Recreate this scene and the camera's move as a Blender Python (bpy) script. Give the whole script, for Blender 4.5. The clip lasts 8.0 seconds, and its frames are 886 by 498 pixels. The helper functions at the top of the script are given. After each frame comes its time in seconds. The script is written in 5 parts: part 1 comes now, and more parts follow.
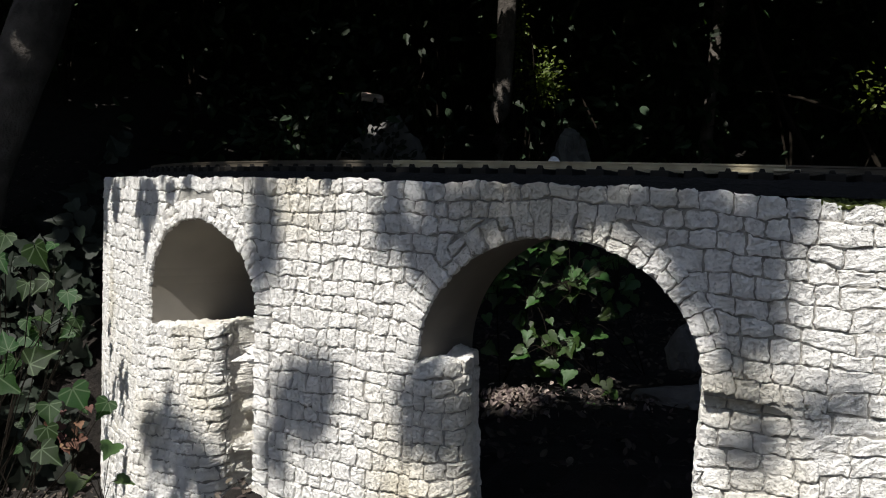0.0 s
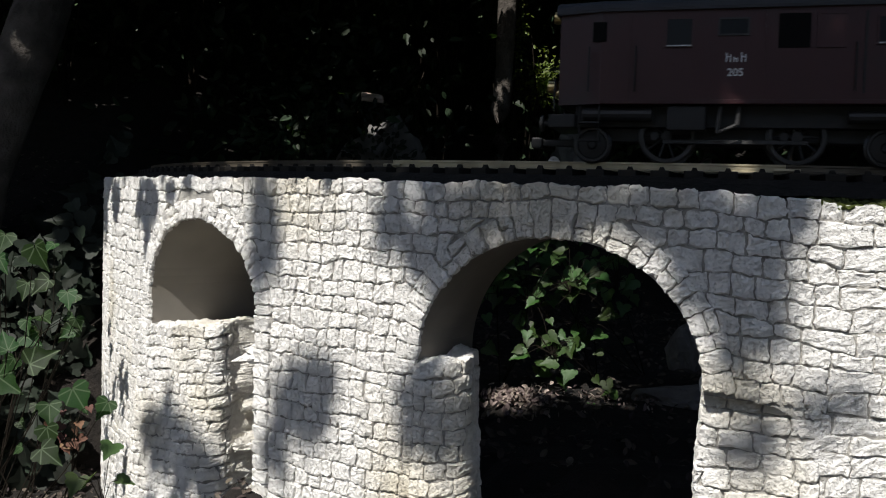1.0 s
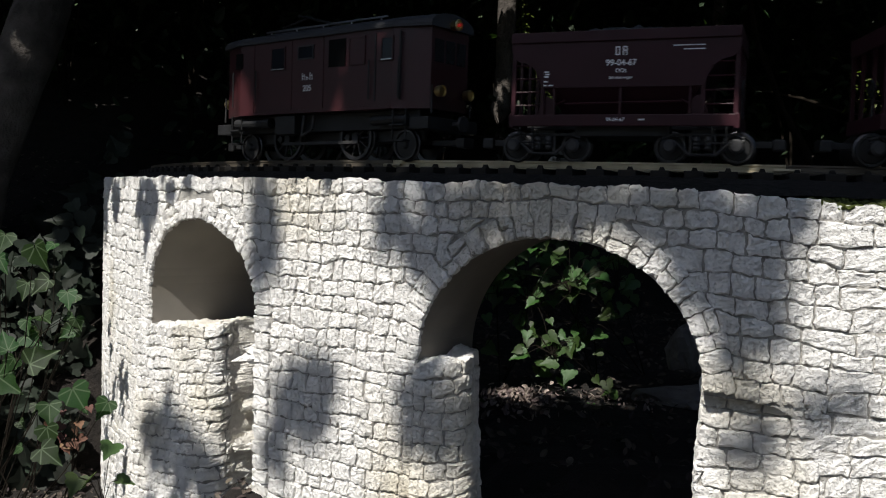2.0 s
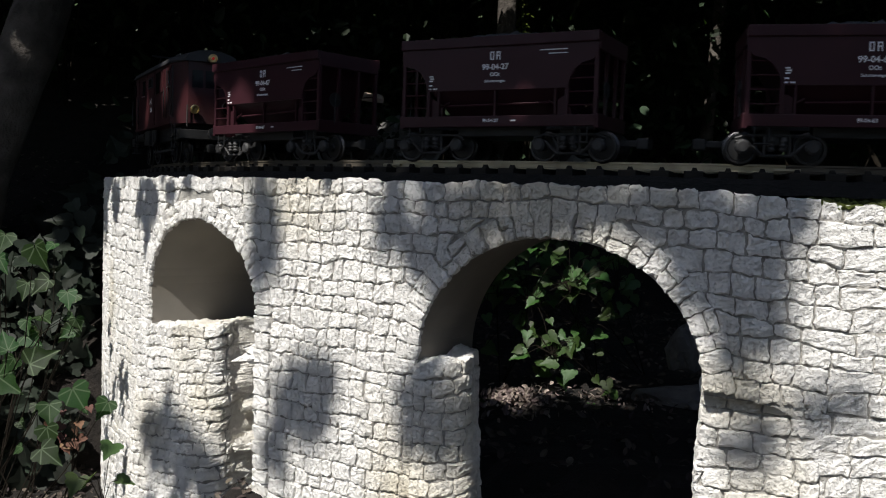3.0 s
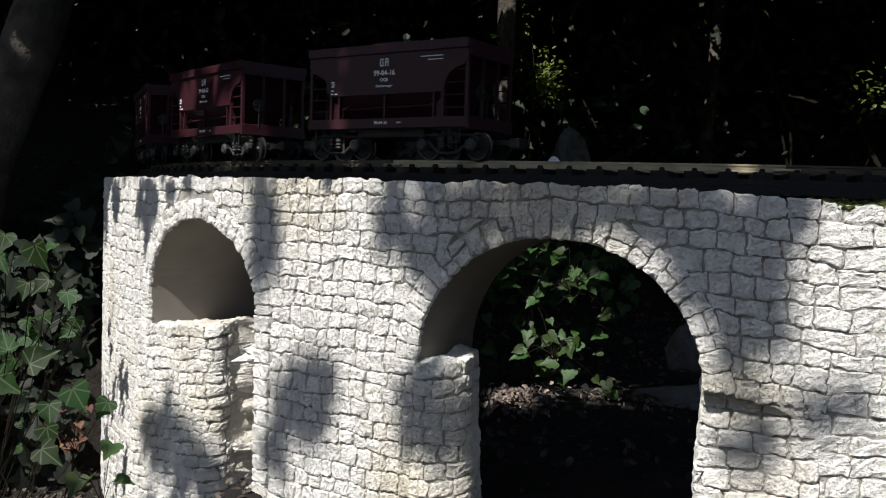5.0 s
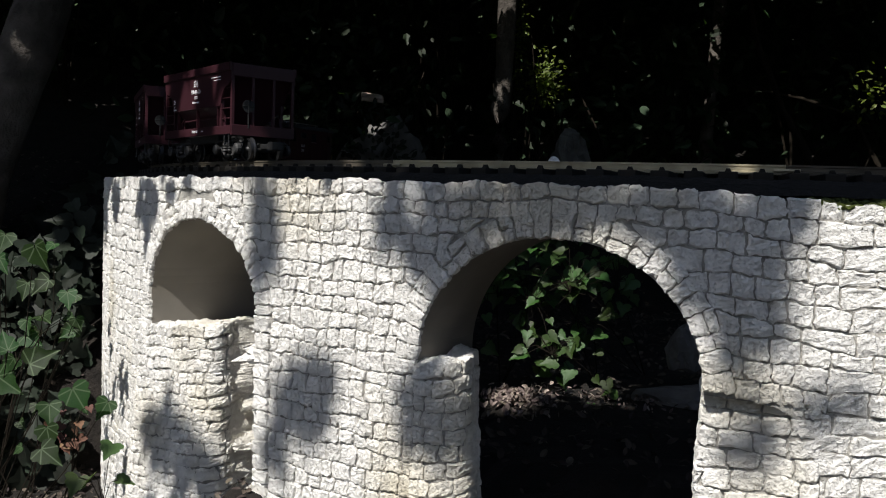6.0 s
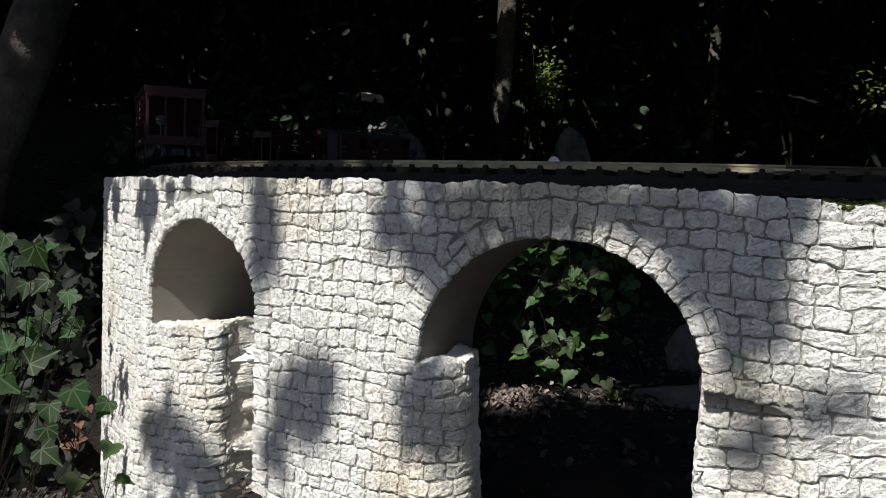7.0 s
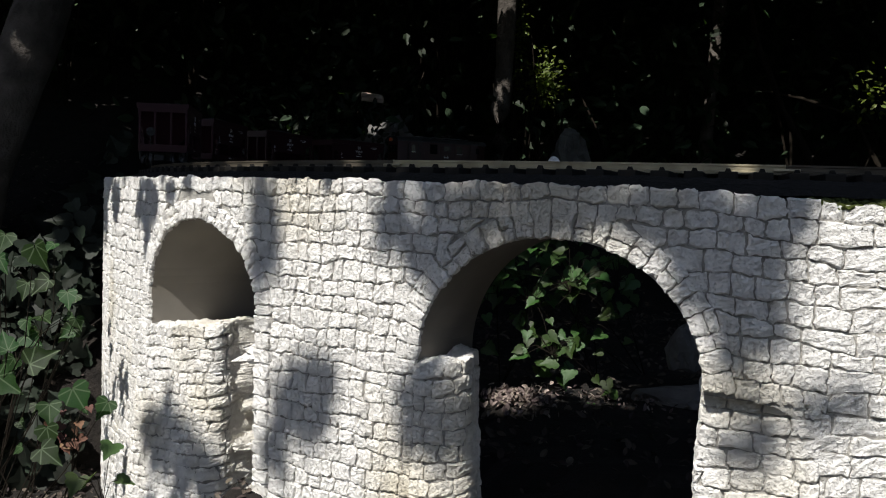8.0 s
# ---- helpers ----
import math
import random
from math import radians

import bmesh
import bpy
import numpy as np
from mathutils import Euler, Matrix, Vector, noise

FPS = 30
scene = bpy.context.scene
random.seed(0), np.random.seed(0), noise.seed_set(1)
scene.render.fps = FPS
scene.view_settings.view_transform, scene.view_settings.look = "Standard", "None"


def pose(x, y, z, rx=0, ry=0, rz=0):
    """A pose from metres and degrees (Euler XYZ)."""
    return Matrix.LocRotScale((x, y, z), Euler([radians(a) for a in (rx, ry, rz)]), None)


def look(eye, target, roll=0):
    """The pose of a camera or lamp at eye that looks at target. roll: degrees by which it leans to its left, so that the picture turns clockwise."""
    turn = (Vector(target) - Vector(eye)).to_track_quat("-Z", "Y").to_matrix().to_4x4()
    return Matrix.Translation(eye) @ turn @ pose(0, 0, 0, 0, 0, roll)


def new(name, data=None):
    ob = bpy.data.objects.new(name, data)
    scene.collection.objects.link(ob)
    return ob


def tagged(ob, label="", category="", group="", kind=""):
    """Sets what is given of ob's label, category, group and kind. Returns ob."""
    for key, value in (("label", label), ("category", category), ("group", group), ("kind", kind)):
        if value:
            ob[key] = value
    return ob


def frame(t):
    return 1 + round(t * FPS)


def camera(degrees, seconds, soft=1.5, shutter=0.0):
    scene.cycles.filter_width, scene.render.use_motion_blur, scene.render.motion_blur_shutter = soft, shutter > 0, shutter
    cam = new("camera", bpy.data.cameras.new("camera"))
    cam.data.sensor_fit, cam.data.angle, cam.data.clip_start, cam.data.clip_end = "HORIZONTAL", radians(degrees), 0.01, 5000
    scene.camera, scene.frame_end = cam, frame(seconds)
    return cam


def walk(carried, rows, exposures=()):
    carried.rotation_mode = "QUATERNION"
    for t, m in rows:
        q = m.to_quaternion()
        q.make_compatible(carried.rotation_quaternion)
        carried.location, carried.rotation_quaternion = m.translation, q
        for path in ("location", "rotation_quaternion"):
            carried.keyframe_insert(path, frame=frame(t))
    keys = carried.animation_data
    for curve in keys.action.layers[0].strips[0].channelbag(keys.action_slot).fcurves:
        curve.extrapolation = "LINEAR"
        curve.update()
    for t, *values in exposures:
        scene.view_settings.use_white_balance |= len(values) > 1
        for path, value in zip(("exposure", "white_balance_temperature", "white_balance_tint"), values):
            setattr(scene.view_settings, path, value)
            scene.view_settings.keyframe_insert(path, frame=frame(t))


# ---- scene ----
# Metres. The camera stands at the origin of the plan and looks along +y.
EYE_Z = 0.40
CX, CY = 0.667, 2.175            # centre of the circular line
R_TRACK = 1.282                  # centre line of the track
R_WALL = 1.392                   # outer face of the viaduct
R_BACK = 1.262                   # inner face of the arched wall
R_DECK = 1.165                   # inner edge of the deck
RAIL_TOP = 0.445
GAUGE = 0.045

cam = camera(52.2, 8.0, soft=1.1, shutter=0.12)
EYE = Vector((0, 0, EYE_Z))
AIM = EYE + Vector((0, math.cos(radians(3.15)), -math.sin(radians(3.15))))
walk(cam, [(0.0, look(EYE, AIM, 1.8)), (8.0, look(EYE, AIM, 1.8))])

# ---- light ----
SUN_WAY = Vector((0.33, 0.50, -0.80)).normalized()
SUN_EL = math.asin(-SUN_WAY.z)
world = bpy.data.worlds.new("world")
scene.world = world
world.use_nodes = True
wn = world.node_tree
sky = wn.nodes.new("ShaderNodeTexSky")
sky.sky_type = 'NISHITA'
sky.sun_disc = False
sky.sun_elevation = SUN_EL
sky.sun_rotation = math.atan2(-SUN_WAY.x, -SUN_WAY.y)
wn.nodes["Background"].inputs["Strength"].default_value = 0.070
wn.links.new(sky.outputs[0], wn.nodes["Background"].inputs["Color"])
sun_data = bpy.data.lights.new("sun", 'SUN')
sun_data.energy = 5.0
sun_data.angle = radians(0.53)
sun_data.color = (1.0, 0.97, 0.91)
sun = new("sun", sun_data)
sun.matrix_world = look((0, 0, 6), Vector((0, 0, 6)) + SUN_WAY)
scene.view_settings.exposure = 0.35


# ---- materials ----
def mat(name, col, rough=0.8, metal=0.0, var=0.25, scale=40.0, bump=0.3, fine=260.0, dist=0.002, spec=0.4, rand=0.0, coat=0.0,
        dirt=None, dirt_scale=9.0, dirt_lo=0.55, dirt_hi=0.75):
    m = bpy.data.materials.new(name)
    m.use_nodes = True
    nt = m.node_tree
    b = nt.nodes["Principled BSDF"]
    b.inputs["Roughness"].default_value = rough
    b.inputs["Metallic"].default_value = metal
    b.inputs["Specular IOR Level"].default_value = spec
    b.inputs["Coat Weight"].default_value = coat
    tc = nt.nodes.new("ShaderNodeTexCoord")
    n1 = nt.nodes.new("ShaderNodeTexNoise")
    n1.inputs["Scale"].default_value = scale
    n1.inputs["Detail"].default_value = 6
    n2 = nt.nodes.new("ShaderNodeTexNoise")
    n2.inputs["Scale"].default_value = fine
    n2.inputs["Detail"].default_value = 4
    n2.inputs["Roughness"].default_value = 0.65
    nt.links.new(tc.outputs["Object"], n1.inputs["Vector"])
    nt.links.new(tc.outputs["Object"], n2.inputs["Vector"])
    ramp = nt.nodes.new("ShaderNodeMapRange")
    ramp.inputs["From Min"].default_value = 0.3
    ramp.inputs["From Max"].default_value = 0.7
    ramp.inputs["To Min"].default_value = 1 - var
    ramp.inputs["To Max"].default_value = 1 + var
    nt.links.new(n1.outputs["Fac"], ramp.inputs["Value"])
    hsv = nt.nodes.new("ShaderNodeHueSaturation")
    hsv.inputs["Color"].default_value = (*col, 1)
    value = ramp.outputs[0]
    if rand:
        oi = nt.nodes.new("ShaderNodeObjectInfo")
        geo = nt.nodes.new("ShaderNodeNewGeometry")
        add = nt.nodes.new("ShaderNodeMath")
        add.operation = 'ADD'
        nt.links.new(oi.outputs["Random"], add.inputs[0])
        nt.links.new(geo.outputs["Random Per Island"], add.inputs[1])
        fr = nt.nodes.new("ShaderNodeMath")
        fr.operation = 'FRACT'
        nt.links.new(add.outputs[0], fr.inputs[0])
        mr = nt.nodes.new("ShaderNodeMapRange")
        mr.inputs["To Min"].default_value = 1 - rand
        mr.inputs["To Max"].default_value = 1 + rand
        nt.links.new(fr.outputs[0], mr.inputs["Value"])
        mul = nt.nodes.new("ShaderNodeMath")
        mul.operation = 'MULTIPLY'
        nt.links.new(value, mul.inputs[0])
        nt.links.new(mr.outputs[0], mul.inputs[1])
        value = mul.outputs[0]
        hue = nt.nodes.new("ShaderNodeMapRange")
        hue.inputs["To Min"].default_value = 0.5 - rand * 0.06
        hue.inputs["To Max"].default_value = 0.5 + rand * 0.06
        nt.links.new(fr.outputs[0], hue.inputs["Value"])
        nt.links.new(hue.outputs[0], hsv.inputs["Hue"])
    nt.links.new(value, hsv.inputs["Value"])
    out = hsv.outputs[0]
    if dirt:
        n3 = nt.nodes.new("ShaderNodeTexNoise")
        n3.inputs["Scale"].default_value = dirt_scale
        n3.inputs["Detail"].default_value = 8
        nt.links.new(tc.outputs["Object"], n3.inputs["Vector"])
        d = nt.nodes.new("ShaderNodeMapRange")
        d.inputs["From Min"].default_value = dirt_lo
        d.inputs["From Max"].default_value = dirt_hi
        nt.links.new(n3.outputs["Fac"], d.inputs["Value"])
        mix = nt.nodes.new("ShaderNodeMix")
        mix.data_type = 'RGBA'
        mix.inputs["B"].default_value = (*dirt, 1)
        nt.links.new(d.outputs[0], mix.inputs["Factor"])
        nt.links.new(out, mix.inputs["A"])
        out = mix.outputs["Result"]
    nt.links.new(out, b.inputs["Base Color"])
    if bump:
        bp = nt.nodes.new("ShaderNodeBump")
        bp.inputs["Strength"].default_value = bump
        bp.inputs["Distance"].default_value = dist
        nt.links.new(n2.outputs["Fac"], bp.inputs["Height"])
        nt.links.new(bp.outputs[0], b.inputs["Normal"])
    return m


def leaf_mat(name, col, rough=0.45, rand=0.35, trans=0.25):
    m = mat(name, col, rough, var=0.3, scale=90, bump=0.25, fine=300, dist=0.001, spec=0.45, rand=rand)
    nt = m.node_tree
    b = nt.nodes["Principled BSDF"]
    tr = nt.nodes.new("ShaderNodeBsdfTranslucent")
    tr.inputs["Color"].default_value = (col[0] * 2.2, col[1] * 2.4, col[2] * 0.9, 1)
    mx = nt.nodes.new("ShaderNodeMixShader")
    mx.inputs[0].default_value = trans
    nt.links.new(b.outputs[0], mx.inputs[1])
    nt.links.new(tr.outputs[0], mx.inputs[2])
    nt.links.new(mx.outputs[0], nt.nodes["Material Output"].inputs["Surface"])
    return m


M_STONE = mat("whitewashed_stone", (0.86, 0.84, 0.81), 0.92, var=0.10, scale=55, bump=1.0, fine=400, dist=0.0026, spec=0.2, rand=0.05,
              dirt=(0.60, 0.53, 0.38), dirt_scale=5.0, dirt_lo=0.52, dirt_hi=0.8)
def crumble(m, coarse, depth):
    """Adds pits and crumbs of a second size to a stone material."""
    nt = m.node_tree
    bp = [n for n in nt.nodes if n.type == 'BUMP'][0]
    tc = [n for n in nt.nodes if n.type == 'TEX_COORD'][0]
    b = nt.nodes["Principled BSDF"]
    vo = nt.nodes.new("ShaderNodeTexNoise")
    vo.inputs["Scale"].default_value = coarse
    vo.inputs["Detail"].default_value = 3
    vo.inputs["Roughness"].default_value = 0.7
    vo.inputs["Distortion"].default_value = 0.12
    nt.links.new(tc.outputs["Object"], vo.inputs["Vector"])
    mr = nt.nodes.new("ShaderNodeMapRange")
    mr.inputs["From Min"].default_value = 0.34
    mr.inputs["From Max"].default_value = 0.46
    nt.links.new(vo.outputs["Fac"], mr.inputs["Value"])
    b2 = nt.nodes.new("ShaderNodeBump")
    b2.inputs["Strength"].default_value = 1.0
    b2.inputs["Distance"].default_value = depth
    nt.links.new(mr.outputs[0], b2.inputs["Height"])
    nt.links.new(bp.outputs[0], b2.inputs["Normal"])
    nt.links.new(b2.outputs[0], b.inputs["Normal"])


crumble(M_STONE, 275, 0.0013)
# Grey holds some dirt and the joint shadows of a whitewashed surface.
M_CORE = mat("mortar_core", (0.40, 0.385, 0.355), 0.95, var=0.3, scale=60, bump=1.0, fine=260, dist=0.004, spec=0.15)
# Render grey taken lower to carry some of the shade inside the arches.
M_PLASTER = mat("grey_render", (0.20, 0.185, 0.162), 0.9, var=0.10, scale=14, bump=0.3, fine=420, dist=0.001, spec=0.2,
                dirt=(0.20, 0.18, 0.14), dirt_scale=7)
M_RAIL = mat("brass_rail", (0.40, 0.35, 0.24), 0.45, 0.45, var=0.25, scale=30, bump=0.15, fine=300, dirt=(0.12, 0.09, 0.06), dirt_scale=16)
M_RAIL_DARK = mat("dark_rail", (0.10, 0.085, 0.065), 0.5, 0.45, var=0.3, scale=30, bump=0.15, fine=300, dirt=(0.05, 0.04, 0.03), dirt_scale=16)
M_SLEEPER = mat("sleeper_brown", (0.011, 0.009, 0.007), 0.8, var=0.3, scale=80, bump=0.3, rand=0.15)
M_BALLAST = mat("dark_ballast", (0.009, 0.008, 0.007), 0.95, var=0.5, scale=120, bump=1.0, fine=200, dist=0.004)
M_RED = mat("wine_red_paint", (0.042, 0.010, 0.0125), 0.42, var=0.14, scale=14, bump=0.06, fine=400, dist=0.0006, spec=0.45, dirt=(0.020, 0.015, 0.015),
            dirt_scale=14, dirt_lo=0.5, dirt_hi=0.8)
M_HOPPER = mat("oxide_red_paint", (0.040, 0.0135, 0.0185), 0.36, var=0.14, scale=16, bump=0.06, fine=400, dist=0.0006, spec=0.22, dirt=(0.030, 0.012, 0.016), dirt_scale=9)
M_ROOF = mat("grey_roof", (0.03, 0.03, 0.033), 0.6, var=0.2, scale=20, bump=0.1)
M_BLACK = mat("black_plastic", (0.014, 0.014, 0.0145), 0.5, var=0.3, scale=60, bump=0.15)
M_DARK = mat("dark_window", (0.002, 0.002, 0.002), 0.6, var=0.1, bump=0, spec=0.1)
M_GREY = mat("weathered_grey", (0.035, 0.034, 0.034), 0.6, var=0.35, scale=70, bump=0.3)
M_TYRE = mat("dark_steel", (0.06, 0.06, 0.064), 0.35, 0.8, var=0.2, scale=60, bump=0.05)
M_STEEL = mat("bright_steel", (0.55, 0.55, 0.57), 0.28, 0.95, var=0.15, scale=60, bump=0.05)
M_BRASS = mat("lamp_brass", (0.72, 0.56, 0.26), 0.28, 1.0, var=0.15, scale=60, bump=0.05)
M_WHITE = mat("white_lettering", (0.85, 0.85, 0.87), 0.6, var=0.05, bump=0)
M_GLASS = mat("window_pane", (0.012, 0.014, 0.018), 0.15, var=0.1, bump=0, spec=0.3)
M_REDLENS = mat("red_lens", (0.5, 0.02, 0.02), 0.2, var=0.05, bump=0)
M_REDLENS.node_tree.nodes["Principled BSDF"].inputs["Emission Color"].default_value = (1, 0.06, 0.05, 1)
M_REDLENS.node_tree.nodes["Principled BSDF"].inputs["Emission Strength"].default_value = 0.12
# Soil colour lowered to near black to carry the woodland shade.
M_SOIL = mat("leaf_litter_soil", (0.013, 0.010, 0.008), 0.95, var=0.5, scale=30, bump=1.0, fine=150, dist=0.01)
# Dry leaf lowered below its own colour for litter in shade.
M_LITTER = mat("dry_leaf", (0.058, 0.043, 0.036), 0.8, var=0.3, scale=60, bump=0.3, rand=0.75)
# Paler copy of the dry leaf for litter lying in sun.
M_LIT_LITTER = mat("lit_dry_leaf", (0.20, 0.155, 0.14), 0.8, var=0.3, scale=60, bump=0.3, rand=0.6)
M_RUSSET = mat("russet_leaf", (0.11, 0.05, 0.032), 0.7, var=0.3, scale=60, bump=0.3, rand=0.5)
M_BARK = mat("bark", (0.10, 0.088, 0.078), 0.95, spec=0.1, var=0.4, scale=18, bump=1.0, fine=70, dist=0.01)
M_STICK = mat("twig", (0.016, 0.013, 0.010), 0.95, spec=0.05, var=0.3, scale=60, bump=0.4)
M_ROCK = mat("grey_rock", (0.12, 0.116, 0.112), 0.9, var=0.35, scale=16, bump=0.9, fine=80, dist=0.006)
M_BOARD = mat("pale_board", (0.42, 0.33, 0.27), 0.8, var=0.2, scale=30, bump=0.3)
M_LETTER = mat("faded_lettering", (0.62, 0.62, 0.62), 0.6, var=0.1, bump=0)


def veined(m, colour):
    """Pale veins that run from the leaf's foot into its lobes."""
    nt = m.node_tree
    b = nt.nodes["Principled BSDF"]
    tc = [n for n in nt.nodes if n.type == 'TEX_COORD'][0]
    sep = nt.nodes.new("ShaderNodeSeparateXYZ")
    nt.links.new(tc.outputs["Object"], sep.inputs[0])

    def op(kind, a, c):
        n = nt.nodes.new("ShaderNodeMath")
        n.operation = kind
        for k, v in enumerate((a, c)):
            if v is None:
                continue
            if isinstance(v, float):
                n.inputs[k].default_value = v
            else:
                nt.links.new(v, n.inputs[k])
        return n.outputs[0]
    ax = op('ABSOLUTE', sep.outputs["X"], None)
    up = op('ADD', sep.outputs["Y"], 0.33)
    lobe = op('MULTIPLY', op('ABSOLUTE', op('SUBTRACT', up, op('MULTIPLY', ax, 0.95)), None), 0.7)
    low = op('ABSOLUTE', up, None)
    near = op('MINIMUM', ax, op('MINIMUM', lobe, low))
    mr = nt.nodes.new("ShaderNodeMapRange")
    mr.inputs["From Min"].default_value = 0.008
    mr.inputs["From Max"].default_value = 0.03
    mr.inputs["To Min"].default_value = 0.8
    mr.inputs["To Max"].default_value = 0.0
    nt.links.new(near, mr.inputs["Value"])
    mix = nt.nodes.new("ShaderNodeMix")
    mix.data_type = 'RGBA'
    mix.inputs["B"].default_value = (*colour, 1)
    nt.links.new(mr.outputs[0], mix.inputs["Factor"])
    nt.links.new(b.inputs["Base Color"].links[0].from_socket, mix.inputs["A"])
    nt.links.new(mix.outputs["Result"], b.inputs["Base Color"])


# Leaf colour lowered to stand for missing overhead shade on this ivy.
M_IVY = leaf_mat("ivy_leaf", (0.016, 0.036, 0.010), 0.5, 0.6)
M_IVY.node_tree.nodes["Principled BSDF"].inputs["Specular IOR Level"].default_value = 0.22
veined(M_IVY, (0.10, 0.14, 0.075))
# Leaf colour lowered so the bushes carry part of the woods' shade.
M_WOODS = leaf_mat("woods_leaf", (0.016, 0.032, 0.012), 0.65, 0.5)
# Leaf colour blackened to hold deep shade, below that of living foliage.
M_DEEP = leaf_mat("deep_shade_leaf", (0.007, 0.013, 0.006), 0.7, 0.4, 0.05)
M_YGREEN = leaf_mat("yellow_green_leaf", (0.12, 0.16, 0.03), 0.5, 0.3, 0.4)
# Brighter copy of the ivy leaf for the lit patch behind the arch.
M_ARCH_IVY = leaf_mat("small_ivy_leaf", (0.033, 0.070, 0.015), 0.5, 0.5)
M_SEEDLING = leaf_mat("seedling_leaf", (0.05, 0.085, 0.025), 0.5, 0.3, 0.2)
M_CANOPY = leaf_mat("canopy_leaf", (0.03, 0.055, 0.018), 0.5, 0.4, 0.05)
M_MOSS = mat("moss", (0.06, 0.075, 0.012), 0.95, var=0.5, scale=70, bump=1.0, fine=240, dist=0.004)
# Almost black: the depth of shade between far trees is in the colour.
M_FAR = mat("far_woods_shade", (0.006, 0.007, 0.005), 1.0, var=0.6, scale=4, bump=0.3, fine=20)


# ---- builders ----
def ring(deg, r, z):
    a = radians(deg)
    return Vector((CX - r * math.sin(a), CY - r * math.cos(a), z))


def mesh_of(name, bm, material, smooth=False):
    me = bpy.data.meshes.new(name)
    bmesh.ops.recalc_face_normals(bm, faces=bm.faces)
    bm.to_mesh(me)
    bm.free()
    me.materials.append(material)
    if smooth:
        me.shade_smooth()
    return me


def part(name, bm, material, parent, label="", smooth=False):
    ob = new(name, mesh_of(name, bm, material, smooth))
    ob.parent = parent
    return tagged(ob, label)


def piece(name, me, parent, m=None):
    ob = new(name, me)
    ob.parent = parent
    if m is not None:
        ob.matrix_basis = m
    return ob


def box(bm, x0, x1, y0, y1, z0, z1, bevel=0.0, m=None):
    vs = [bm.verts.new((x, y, z)) for z in (z0, z1) for x, y in ((x0, y0), (x1, y0), (x1, y1), (x0, y1))]
    fs = [bm.faces.new([vs[i] for i in f]) for f in ((3, 2, 1, 0), (4, 5, 6, 7), (0, 1, 5, 4), (1, 2, 6, 5), (2, 3, 7, 6), (3, 0, 4, 7))]
    if bevel:
        es = {e for f in fs for e in f.edges}
        res = bmesh.ops.bevel(bm, geom=list(es), offset=bevel, segments=2, profile=0.6, affect='EDGES')
        vs = list({v for f in res["faces"] for v in f.verts})
    if m is not None:
        bmesh.ops.transform(bm, matrix=m, verts=vs)
    return bm


def rod(bm, a, b, r, n=8, r2=None):
    a, b = Vector(a), Vector(b)
    q = (b - a).to_track_quat('Z', 'Y').to_matrix()
    r2 = r if r2 is None else r2
    lo = [bm.verts.new(a + q @ Vector((r * math.cos(i * math.tau / n), r * math.sin(i * math.tau / n), 0))) for i in range(n)]
    hi = [bm.verts.new(b + q @ Vector((r2 * math.cos(i * math.tau / n), r2 * math.sin(i * math.tau / n), 0))) for i in range(n)]
    for i in range(n):
        bm.faces.new((lo[i], lo[(i + 1) % n], hi[(i + 1) % n], hi[i]))
    bm.faces.new(lo[::-1])
    bm.faces.new(hi)
    return bm


def turned(bm, profile, n=20, axis='Y', centre=(0, 0, 0), hoop=False):
    """Lathe of (radius, offset) rows round an axis; a hoop closes on itself."""
    rings = []
    for r, h in profile:
        row = []
        for i in range(n):
            a = i * math.tau / n
            p = {'Y': (r * math.cos(a), h, r * math.sin(a)), 'X': (h, r * math.cos(a), r * math.sin(a)), 'Z': (r * math.cos(a), r * math.sin(a), h)}[axis]
            row.append(bm.verts.new(Vector(p) + Vector(centre)))
        rings.append(row)
    for a, b in zip(rings, rings[1:] + rings[:1] if hoop else rings[1:]):
        for i in range(n):
            bm.faces.new((a[i], a[(i + 1) % n], b[(i + 1) % n], b[i]))
    if not hoop:
        bm.faces.new(rings[0][::-1])
        bm.faces.new(rings[-1])
    return bm


def tube(bm, pts, radii, n=8):
    pts = [Vector(p) for p in pts]
    rows = []
    for i, p in enumerate(pts):
        d = (pts[min(i + 1, len(pts) - 1)] - pts[max(i - 1, 0)]).normalized()
        q = d.to_track_quat('Z', 'Y').to_matrix()
        rows.append([bm.verts.new(p + q @ Vector((radii[i] * math.cos(k * math.tau / n), radii[i] * math.sin(k * math.tau / n), 0))) for k in range(n)])
    for a, b in zip(rows, rows[1:]):
        for k in range(n):
            bm.faces.new((a[k], a[(k + 1) % n], b[(k + 1) % n], b[k]))
    bm.faces.new(rows[0][::-1])
    bm.faces.new(rows[-1])
    return bm


def prism(bm, outline, y0, y1):
    """Extrudes an outline of (x, z) from y0 to y1."""
    a = [bm.verts.new((x, y0, z)) for x, z in outline]
    b = [bm.verts.new((x, y1, z)) for x, z in outline]
    n = len(a)
    for i in range(n):
        bm.faces.new((a[i], a[(i + 1) % n], b[(i + 1) % n], b[i]))
    bm.faces.new(a[::-1])
    bm.faces.new(b)
    return bm


def empty(name, m=None):
    ob = new(name)
    ob.empty_display_size = 0.05
    if m is not None:
        ob.matrix_basis = m
    return ob


IVY_HALF = [(0.10, -0.09), (0.28, -0.14), (0.45, -0.02), (0.50, 0.14), (0.39, 0.26), (0.41, 0.40), (0.31, 0.52), (0.18, 0.62), (0.09, 0.83)]
IVY = [(0, 0)] + IVY_HALF + [(0, 1.0)] + [(-x, y) for x, y in IVY_HALF[::-1]]
